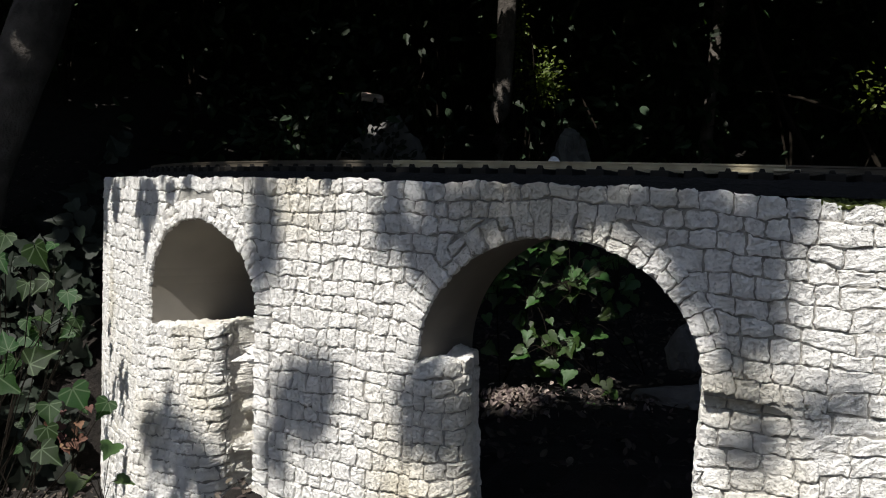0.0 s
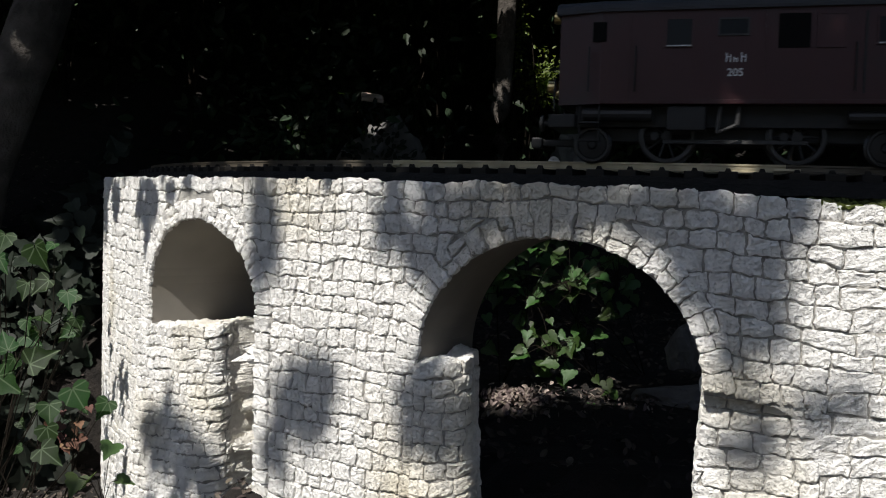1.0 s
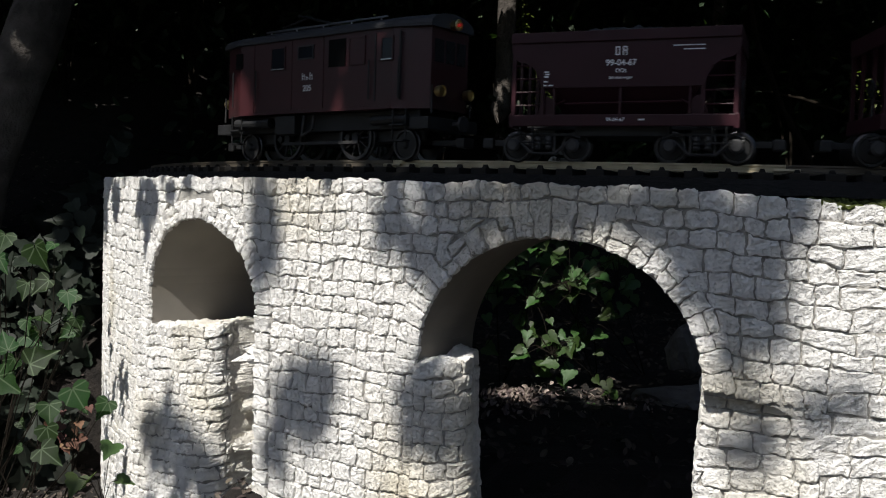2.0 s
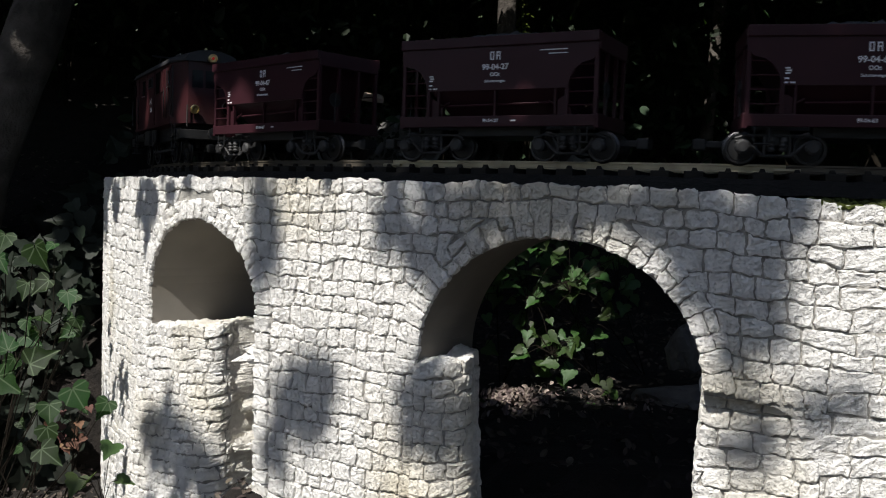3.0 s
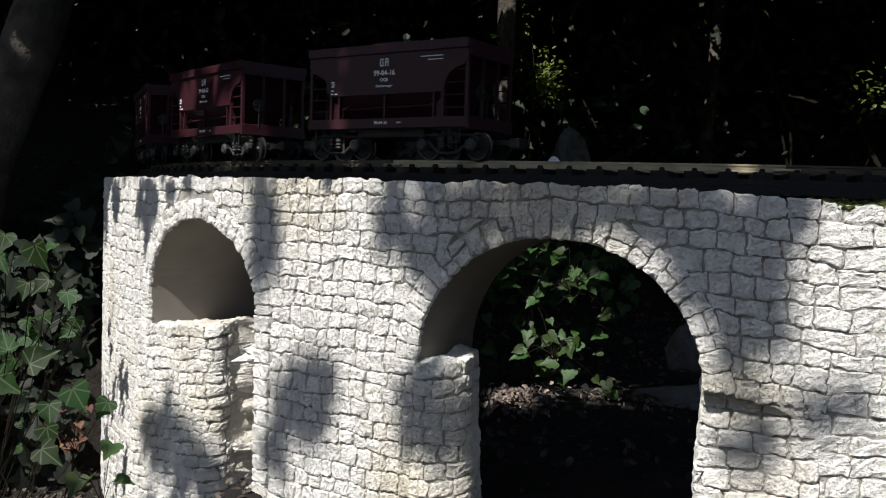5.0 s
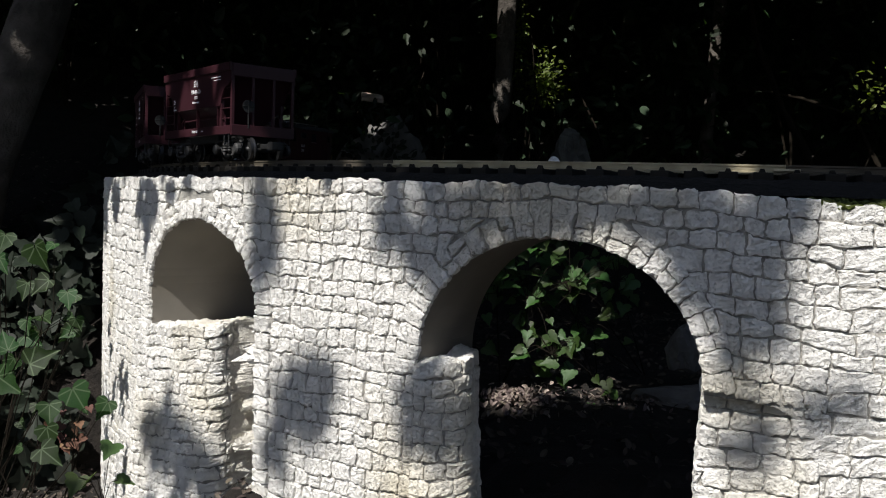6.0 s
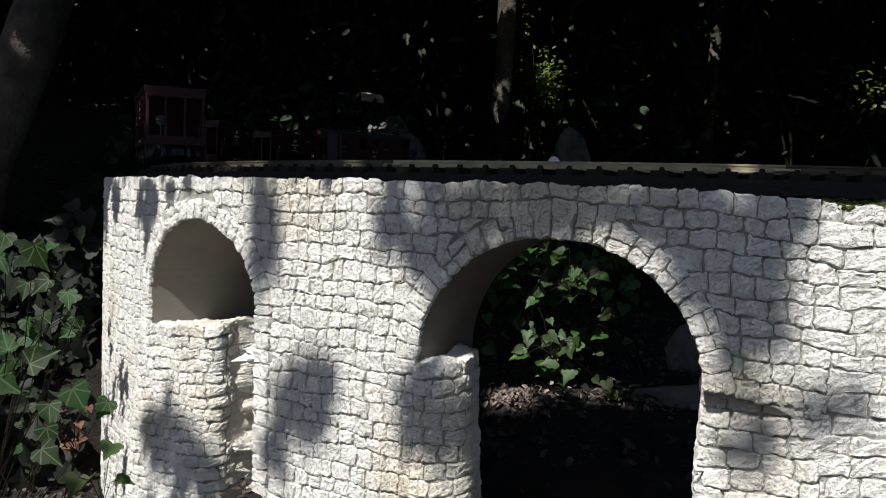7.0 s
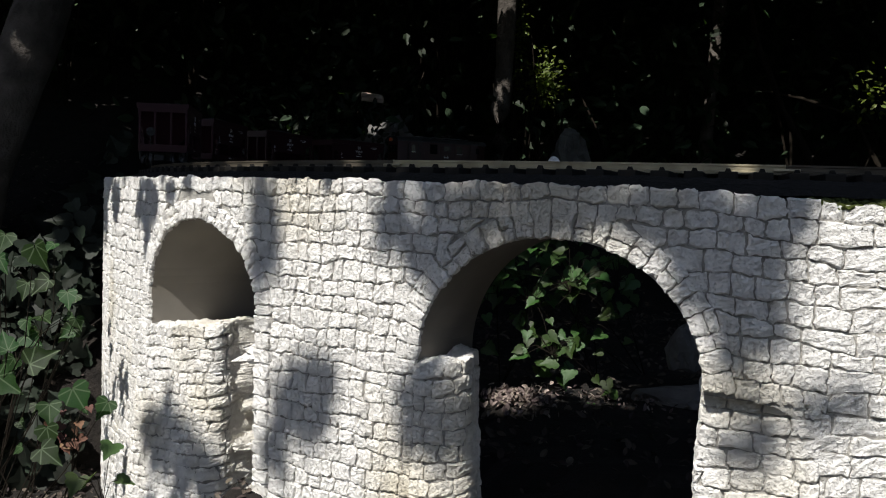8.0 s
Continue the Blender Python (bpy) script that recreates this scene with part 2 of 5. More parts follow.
OVAL = [(0, 0), (0.2, 0.2), (0.26, 0.5), (0.15, 0.8), (0, 1.0), (-0.15, 0.8), (-0.26, 0.5), (-0.2, 0.2)]


def leaf_template(outline, fold=0.18):
    pts = [(x, y - 0.35, abs(x) * fold - 0.16 * (y - 0.35) ** 2) for x, y in outline]
    v = np.array([(0, 0.02, -0.03)] + pts)
    n = len(pts)
    f = np.array([(0, 1 + i, 1 + (i + 1) % n) for i in range(n)])
    return v, f


def leaf_cloud(name, centres, sizes, normals, outline, material, seed, parent=None):
    """Many leaves in one mesh; normals: the way each leaf's face roughly looks."""
    rng = np.random.default_rng(seed)
    v, f = leaf_template(outline)
    n, k = len(centres), len(v)
    nz = normals / np.linalg.norm(normals, axis=1)[:, None]
    up = rng.normal(size=(n, 3))
    ax = np.cross(up, nz)
    ax /= np.linalg.norm(ax, axis=1)[:, None]
    ay = np.cross(nz, ax)
    s = np.asarray(sizes)[:, None, None]
    w = centres[:, None, :] + s * (v[None, :, 0:1] * ax[:, None, :] + v[None, :, 1:2] * ay[:, None, :] + v[None, :, 2:3] * nz[:, None, :])
    faces = (f[None] + (np.arange(n) * k)[:, None, None]).reshape(-1, 3)
    me = bpy.data.meshes.new(name)
    me.from_pydata(w.reshape(-1, 3).tolist(), [], faces.tolist())
    me.materials.append(material)
    ob = new(name, me)
    if parent:
        ob.parent = parent
    return ob


def words(text, size, material, parent, m, name="lettering"):
    cu = bpy.data.curves.new(name, 'FONT')
    cu.body = text
    cu.size = size
    cu.align_x = 'CENTER'
    cu.align_y = 'CENTER'
    cu.extrude = 0.0002
    cu.offset = size * 0.018
    tmp = new(name, cu)
    me = bpy.data.meshes.new_from_object(tmp.evaluated_get(bpy.context.evaluated_depsgraph_get()))
    bpy.data.objects.remove(tmp)
    me.materials.clear()
    me.materials.append(material)
    return piece(name, me, parent, m)


# ---- the viaduct ----
ARCHES = [(46.1, 5.9, 0.250, 0.113), (23.65, 6.2, 0.225, 0.140)]   # middle, half width in degrees, springing, rise
DEG = R_WALL * math.pi / 180                                        # metres of wall to the degree


def wall_top(t):
    return 0.4195 - max(0.0, 20 - t) * 0.0015 + 0.0012 * math.sin(t * 1.9) + 0.001 * math.sin(t * 0.77 + 1)


def recess_top(t):
    """The base of the next pier, set back under a sagging ledge."""
    u = (17.45 - t) / 4.1
    return 0.222 - 0.006 * u - 0.022 * max(0.0, (u - 0.5) / 0.5) ** 2


def opening(t, grow=0.0):
    """Height up to which the wall is open at t degrees, or None."""
    for mid, half, spring, rise in ARCHES:
        h, r = half + grow / DEG, rise + grow
        if abs(t - mid) < h:
            return spring + r * math.sqrt(1 - ((t - mid) / h) ** 2)
    if 13.35 < t <= 17.45 + 1e-6 and not grow:
        return recess_top(t)
    return None


FOOT = -0.20


def rough(p, amp, f):
    return amp * noise.noise(Vector(p) * f)


def build_core(parent):
    edges = [2.0, 78.0]
    marks = sorted({2.0, 78.0, 13.35, 17.45, *(m - h for m, h, _, _ in ARCHES), *(m + h for m, h, _, _ in ARCHES)})
    cols = []
    for a, b in zip(marks, marks[1:]):
        n = max(2, int((b - a) / 0.4))
        for i in range(n):
            f = i / n
            if opening((a + b) / 2) is not None:
                f = (1 - math.cos(math.pi * f)) / 2
            cols.append((a + (b - a) * f))
    cols.append(78.0)
    front, soffit = bmesh.new(), bmesh.new()
    ro = R_WALL - 0.0055

    def inner(t):
        return R_BACK if t < 36 else 1.205

    def bottom(t, side):
        z = opening(t + side * 1e-4)
        return FOOT if z is None else z
    for a, b in zip(cols, cols[1:]):
        ri = inner((a + b) / 2)
        za, zb = bottom(a, 1), bottom(b, -1)
        ta, tb = wall_top(a), wall_top(b)
        for bm, quad in ((front, [ring(a, ro, za), ring(b, ro, zb), ring(b, ro, tb - 0.003), ring(a, ro, ta - 0.003)]),
                         (front, [ring(a, ri, ta - 0.003), ring(b, ri, tb - 0.003), ring(b, ri, zb), ring(a, ri, za)]),
                         (front, [ring(a, ro, ta - 0.0035), ring(b, ro, tb - 0.0035), ring(b, ri, tb - 0.0035), ring(a, ri, ta - 0.0035)])):
            bm.faces.new([bm.verts.new(p) for p in quad])
        if opening((a + b) / 2) is not None:
            n = 6
            for i in range(n):
                r0, r1 = ro + (ri - ro) * i / n, ro + (ri - ro) * (i + 1) / n
                soffit.faces.new([soffit.verts.new(p) for p in (ring(a, r0, za), ring(b, r0, zb), ring(b, r1, zb), ring(a, r1, za))])
    for t in marks:
        lo, hi = sorted((bottom(t, -1), bottom(t, 1)))
        if t in edges:
            lo, hi = FOOT, wall_top(t) - 0.003
        if hi - lo > 1e-4:
            ri, n = inner(t), 6
            for i in range(n):
                r0, r1 = ro + (ri - ro) * i / n, ro + (ri - ro) * (i + 1) / n
                for k in range(4):
                    z0, z1 = lo + (hi - lo) * k / 4, lo + (hi - lo) * (k + 1) / 4
                    soffit.faces.new([soffit.verts.new(p) for p in (ring(t, r0, z0), ring(t, r1, z0), ring(t, r1, z1), ring(t, r0, z1))])
    for bm in (front, soffit):
        bmesh.ops.remove_doubles(bm, verts=bm.verts, dist=1e-5)
    deck = bmesh.new()
    for i in range(152):
        a, b = 2 + i / 2, 2.5 + i / 2
        quad = [(R_WALL - 0.007, -0.004), (R_WALL - 0.007, -0.022), (R_DECK, -0.022), (R_DECK, -0.004)]
        pa = [deck.verts.new(ring(a, r, wall_top(a) + z)) for r, z in quad]
        pb = [deck.verts.new(ring(b, r, wall_top(b) + z)) for r, z in quad]
        for k in range(4):
            deck.faces.new((pa[k], pb[k], pb[(k + 1) % 4], pa[(k + 1) % 4]))
    bmesh.ops.remove_doubles(deck, verts=deck.verts, dist=1e-5)
    part("deck", deck, M_CORE, parent, "rough deck slab under the track")
    part("core", front, M_CORE, parent, "rough mortar core, joint shadow and some dirt in its grey")
    part("soffit", soffit, M_PLASTER, parent, "smooth grey rendered arch soffit, partly darkened for the shade inside", smooth=True)


def wall_surface(t, z, h):
    return ring(t, R_WALL - 0.0055 + h, z)


def ring_surface(t, z, h):
    return ring(t, R_WALL - 0.0034 + h, z)


def stone_verts(q, surface, rng, proud=0.0032):
    """q: four corners (deg, z), anticlockwise as seen. A rough block with rounded corners, sunk into the mortar at its rim."""
    wide = max(0.008, abs(q[0][0] - q[1][0]) * DEG, abs(q[2][0] - q[3][0]) * DEG)
    high = max(0.008, abs(q[3][1] - q[0][1]), abs(q[2][1] - q[1][1]))

    def steps(length, inner):
        a, b = 0.0005 / length, 0.0020 / length
        return [0.0, a] + [b + (1 - 2 * b) * i / inner for i in range(inner + 1)] + [1 - a, 1.0]
    us, vs_ = steps(wide, 5), steps(high, 4)
    nu, nv = len(us), len(vs_)
    vs, fs = [], []
    tilt_u, tilt_v = rng.uniform(-0.0008, 0.0008), rng.uniform(-0.0008, 0.0008)
    lift, soft = rng.uniform(-0.0009, 0.0008), rng.uniform(0.03, 0.10)
    grit = 1.0
    if surface is wall_surface and q[0][0] < 13.5:      # smeared, ragged stretch of wall
        proud, soft, grit = proud * 0.62, 0.02, 1.5
    for j, v0 in enumerate(vs_):
        for i, u0 in enumerate(us):
            rim = min(i, nu - 1 - i, j, nv - 1 - j)
            a, b = 2 * u0 - 1, 2 * v0 - 1
            k = 1 - soft * a * a * b * b
            u, v = (a * k + 1) / 2, (b * k + 1) / 2
            t = (q[0][0] * (1 - u) + q[1][0] * u) * (1 - v) + (q[3][0] * (1 - u) + q[2][0] * u) * v
            z = (q[0][1] * (1 - u) + q[1][1] * u) * (1 - v) + (q[3][1] * (1 - u) + q[2][1] * u) * v
            p = Vector((t * DEG, z, 0.37))
            t += (0.0026 * noise.noise(p * 75) + 0.0022 * noise.noise(p * 230)) / DEG
            z += 0.0026 * noise.noise(p * 75 + Vector((0, 0, 9))) + 0.0022 * noise.noise(p * 230 + Vector((0, 0, 9)))
            if rim < 3:
                t += rng.uniform(-1, 1) * 0.0006 / DEG
                z += rng.uniform(-1, 1) * 0.0006
            if rim == 0:
                h = -0.0035
            else:
                h = proud + lift + tilt_u * a + tilt_v * b + grit * (0.0013 * noise.noise(p * 95 + Vector((5, 0, 0))) + 0.0012 * noise.noise(p * 230)) + rng.uniform(-0.0005, 0.0005)
                if rim == 1:
                    h = h * 0.8 - rng.uniform(0.0, 0.0009)
            vs.append(surface(t, z, h))
    for j in range(nv - 1):
        for i in range(nu - 1):
            a = j * nu + i
            fs.append((a, a + 1, a + nu + 1, a + nu))
    return vs, fs


def lay_courses(z_of, rows, rng, width, free):
    """Stones in courses; free(k) gives the stretches that are not taken by arches, width(t) the usual stone."""
    out = []
    gap = 0.0004 / DEG
    for k in range(rows):
        for lo_fn, hi_fn in free(k):
            lo, hi = lo_fn(0.5), hi_fn(0.5)
            if (hi - lo) * DEG < 0.006:
                continue
            cuts, t = [lo], lo + rng.uniform(0.45, 1.0) * width(lo) / DEG
            while t < hi - 0.45 * width(t) / DEG:
                cuts.append(t)
                t += rng.uniform(0.72, 1.3) * width(t) / DEG
            cuts.append(hi)
            last = len(cuts) - 1
            lean = [rng.uniform(-0.0018, 0.0018) / DEG for _ in cuts]

            def at(i, v):
                if i == 0:
                    return lo_fn(v)
                if i == last:
                    return hi_fn(v)
                return cuts[i] + lean[i] * (v - 0.5)
            for i in range(last):
                q = []
                for c, v in ((i + 1, 0), (i, 0), (i, 1), (i + 1, 1)):
                    t = at(c, v) + (gap if c == i else -gap)
                    q.append((t, z_of(k, t, v)))
                out.append(q)
    return out


COURSE = 0.0192


def course_z(k, t, v):
    """Height of the lower (v=0) or upper (v=1) edge of course k, counted from the top."""
    line = k + 1 - v
    wave = 0.0019 * math.sin(t * 0.55 + line * 1.7) + 0.0014 * math.sin(t * 1.3 + line * 2.9)
    if line == 0:
        wave = 0
    return wall_top(t) - line * COURSE + wave + (0.0004 if v == 0 else -0.0004)


def wall_stone(t):
    """Usual length of a wall stone: long beyond the wide arch, short towards the far end."""
    return 0.040 if t < 12.5 else 0.0235 if t < 34 else 0.0205


def wall_free(k):
    """Stretches of course k outside the arch rings."""
    def side(mid, half, spring, rise, sign):
        h, r = half + 0.0285 / DEG, rise + 0.0285

        def fn(v):
            z = wall_top(mid) - (k + 1 - (0.2 + 0.6 * v)) * COURSE
            if z > spring + r - 0.001:
                return mid + sign * 1.8
            if z < 0.218 and mid < 30:
                return mid + sign * (half + 0.1)
            if z < spring:
                return mid + sign * h
            return mid + sign * max(1.8, h * math.sqrt(max(0.0, 1 - ((z - spring) / r) ** 2)))
        return fn
    cuts = []
    for a in ARCHES:
        lo, hi = side(*a, -1), side(*a, 1)
        if wall_top(a[0]) - (k + 0.5) * COURSE < a[2] + a[3] + 0.027:
            cuts.append((lo, hi))
    z_mid = wall_top(16) - (k + 0.5) * COURSE
    if z_mid < 0.222:
        cuts = cuts[:1] + [(lambda v: 13.3, cuts[1][1])]
    cuts.sort(key=lambda c: c[0](0.5))
    edges = [lambda v: 2.0] + [f for c in cuts for f in c] + [lambda v: 78.0]
    return list(zip(edges[::2], edges[1::2]))


def voussoirs(mid, half, spring, rise, count, rng, legs):
    """The ring stones of an arch, some of them in two halves, and, below the springing, short jamb stones."""
    out = []
    cuts = [0.0] + [math.pi * (i + rng.uniform(-0.2, 0.2)) / count for i in range(1, count)] + [math.pi]

    def at(a, d):
        # the stone's length square to the curve
        t, z = half * DEG * math.cos(a), rise * math.sin(a)
        nx, nz = math.cos(a) / (half * DEG), math.sin(a) / rise
        ln = math.hypot(nx, nz)
        return mid + (t + d * nx / ln) / DEG, spring + z + d * nz / ln
    for a0, a1 in zip(cuts, cuts[1:]):
        a0, a1 = a0 + 0.0015, a1 - 0.0015
        depth = 0.0285 * rng.uniform(0.94, 1.03)
        if rng.random() < 0.35:
            m = depth * rng.uniform(0.42, 0.6)
            bands = ((0.0, m - 0.0002), (m + 0.0002, depth))
        else:
            bands = ((0.0, depth),)
        for d0, d1 in bands:
            out.append([at(a0, d0), at(a0, d1), at(a1, d1), at(a1, d0)])
    for sign, foot in legs:
        z = spring
        while z > foot:
            h = COURSE * rng.uniform(0.8, 1.1)
            a, b = mid + sign * half, mid + sign * (half + 0.0282 / DEG)
            q = [(b, z - h + 0.0002), (a, z - h + 0.0002), (a, z - 0.0002), (b, z - 0.0002)]
            out.append(q)
            z -= h
    return out


def stones_out(quads, surface, rng, parent, singles, rest_name, proud=0.0032):
    """The first lot as stones of their own, the others joined."""
    rest_v, rest_f = [], []
    for i, q in enumerate(quads):
        v, f = stone_verts(q, surface, rng, proud)
        if i < singles:
            me = bpy.data.meshes.new("stone")
            me.from_pydata(v, [], f)
            me.materials.append(M_STONE)
            piece("stone", me, parent)
        else:
            o = len(rest_v)
            rest_v += v
            rest_f += [tuple(k + o for k in x) for x in f]
    if rest_v:
        me = bpy.data.meshes.new(rest_name)
        me.from_pydata(rest_v, [], rest_f)
        me.materials.append(M_STONE)
        tagged(piece(rest_name, me, parent), "whitewashed stones in courses", kind="stuff")


def plan_path(points):
    """A smooth line in plan through (degrees, radius) points. Returns its length and a function of the way along it: place and outward normal."""
    ps = [ring(t, r, 0) for t, r in points]
    line = []
    for i in range(len(ps) - 1):
        a, b, c, d = ps[max(i - 1, 0)], ps[i], ps[i + 1], ps[min(i + 2, len(ps) - 1)]
        for k in range(8):
            f = k / 8
            line.append(0.5 * (2 * b + (c - a) * f + (2 * a - 5 * b + 4 * c - d) * f * f + (3 * b - a - 3 * c + d) * f ** 3))
    line.append(ps[-1])
    marks = [0.0]
    for a, b in zip(line, line[1:]):
        marks.append(marks[-1] + (b - a).length)

    def at(s):
        s = min(max(s, 0.0), marks[-1] - 1e-6)
        i = max(k for k in range(len(marks) - 1) if marks[k] <= s)
        f = (s - marks[i]) / (marks[i + 1] - marks[i])
        way = (line[min(i + 2, len(line) - 1)] - line[max(i - 1, 0)]).normalized()
        return line[i].lerp(line[i + 1], f), Vector((-way.y, way.x, 0))
    return marks[-1], at


def pier_base(name, points, top_fn, back, flare, label, width, height, rows, rng):
    """A pier base faced with small stones that turn with it round its corners, spreading a little towards its foot."""
    ob = empty(name)
    length, at = plan_path(points)

    def surface(t, z, h):
        p, n = at(t * DEG)
        out = flare * max(0.0, (0.23 - z) / 0.25) ** 1.4
        q = p + n * (h + out + 0.004 * noise.noise(Vector((p.x * 20, p.y * 20, z * 20))))
        return Vector((q.x, q.y, z))
    n, m = 36, 10
    b0, b1 = ring(*back[0], 0), ring(*back[1], 0)
    core, cap = bmesh.new(), bmesh.new()
    cols, lid = [], []
    for i in range(n + 1):
        s = length * i / n
        zt = top_fn(s) - 0.005
        col = [core.verts.new(surface(s / DEG, FOOT + (zt - FOOT) * j / m, 0)) for j in range(m + 1)]
        far = b0.lerp(b1, i / n)
        col += [core.verts.new((far.x, far.y, zt - 0.004)), core.verts.new((far.x, far.y, FOOT))]
        cols.append(col)
        row = []
        for j in range(25):
            v = (j / 24) ** 1.5
            p = surface(s / DEG, zt, 0.0008).lerp(Vector((far.x, far.y, 0)), v)
            p.z = top_fn(s) - 0.006 * max(0.0, 1 - v * 7) ** 2 - 0.001
            p.z += 1.6 * rough(p, 0.0045, 38) + rough(p, 0.0035, 110) + rough(p, 0.002, 260)
            row.append(cap.verts.new(p))
        lid.append(row)
    for a, b in zip(cols, cols[1:]):
        for k in range(m + 3):
            core.faces.new((a[k], b[k], b[(k + 1) % (m + 3)], a[(k + 1) % (m + 3)]))
    core.faces.new(cols[0])
    core.faces.new(cols[-1][::-1])
    for a, b in zip(lid, lid[1:]):
        for j in range(24):
            cap.faces.new((a[j], b[j], b[j + 1], a[j + 1]))
    part("block_core", core, M_CORE, ob)
    part("cap", cap, M_STONE, ob, "lumpy whitewashed top")
    z_of = lambda k, t, v: top_fn(t * DEG) - (k + 1 - v) * height + 0.0018 * math.sin(t * 1.7 + k) + (0.0004 if v == 0 else -0.0004)
    quads = lay_courses(z_of, rows, rng, lambda t: width, lambda k: [(lambda v: 0.0, lambda v: length / DEG)])
    stones_out(quads, surface, rng, ob, 300, "far_stones")
    return tagged(ob, label, "pier base", kind="structure")


def broken_side(parent):
    """Jagged, broken-off flank of the small arch's filling, with deep hollows."""
    bm = bmesh.new()
    nu, nv = 40, 130
    grid = []
    for i in range(nu + 1):
        u = i / nu
        row = []
        for j in range(nv + 1):
            v = j / nv
            t, r, z = 43.6 - 0.6 * (1 - v) - (3.6 - 0.6 * (1 - v)) * u, 1.384 - 0.12 * math.exp(-((u - 0.25 - 0.25 * (1 - v)) / 0.22) ** 2) * min(1.0, u * 9), FOOT + (0.232 - FOOT) * v
            p = ring(t, r, z)
            k = min(1.0, u * 7) * min(1.0, (nv - j) / 3)
            d = rough(p, 0.036, 26) + rough(p + Vector((3, 1, 7)), 0.044, 60) + rough(p, 0.036, 120) + rough(p, 0.014, 280) - 0.024
            side = rough(p + Vector((8, 2, 1)), 0.9, 40) * k
            p = ring(t + side, r + k * d, z)
            row.append(bm.verts.new(p))
        grid.append(row)
    for i in range(nu):
        for j in range(nv):
            bm.faces.new((grid[i][j], grid[i + 1][j], grid[i + 1][j + 1], grid[i][j + 1]))
    part("broken_side", bm, M_STONE, parent, "jagged broken flank of the stone filling")


def build_viaduct():
    rng = random.Random(11)
    via = tagged(empty("viaduct"), "curved model viaduct of whitewashed rough stone blocks with round arches", "viaduct", kind="structure")
    build_core(via)
    ring_big = voussoirs(*ARCHES[1], 26, rng, [(1, 0.222)])
    ring_small = voussoirs(*ARCHES[0], 26, rng, [(-1, 0.0), (1, 0.0)])
    courses = lay_courses(course_z, 32, rng, wall_stone, wall_free)
    near = [q for q in courses if 11 < q[0][0] < 36 and q[0][1] > 0.19]
    far = [q for q in courses if not (11 < q[0][0] < 36 and q[0][1] > 0.19)]
    stones_out(ring_big, ring_surface, rng, via, 60, "far_stones")
    stones_out(ring_small, ring_surface, rng, via, 60, "far_stones")
    stones_out(near + far, wall_surface, rng, via, min(215, len(near)), "far_stones")
    left = pier_base("pier_base_left", [(44.0, 1.350), (43.4, 1.380), (43.5, 1.397), (44.8, 1.403), (48.0, 1.403), (51.5, 1.399), (53.2, 1.389), (54.0, 1.380)],
                     lambda s: 0.234 - s / DEG * 0.0027, ((43.4, 1.27), (52.6, 1.27)), 0.016,
                     "whitewashed stone pier base filling the small arch", 0.0205, 0.0155, 27, rng)
    broken_side(left)
    pier_base("pier_base_middle", [(29.3, 1.275), (28.6, 1.315), (27.95, 1.350), (27.75, 1.372), (28.2, 1.385), (29.0, 1.388), (29.95, 1.387)],
              lambda s: 0.228 - 0.004 * math.cos(s * 40), ((29.8, 1.265), (29.85, 1.33)), 0.014,
              "whitewashed stone pier base standing in the wide arch", 0.0225, 0.018, 19, rng)
    pier_base("pier_base_right", [(13.0, 1.388), (13.8, 1.384), (14.8, 1.376), (16.0, 1.372), (17.1, 1.371), (17.42, 1.362), (17.44, 1.30)],
              lambda s: 0.226, ((13.2, 1.27), (17.4, 1.27)), 0.004,
              "whitewashed stone pier base under a sagging ledge", 0.030, 0.019, 19, rng)
    return via


build_viaduct()


# ---- the track ----
STEP = 1.434


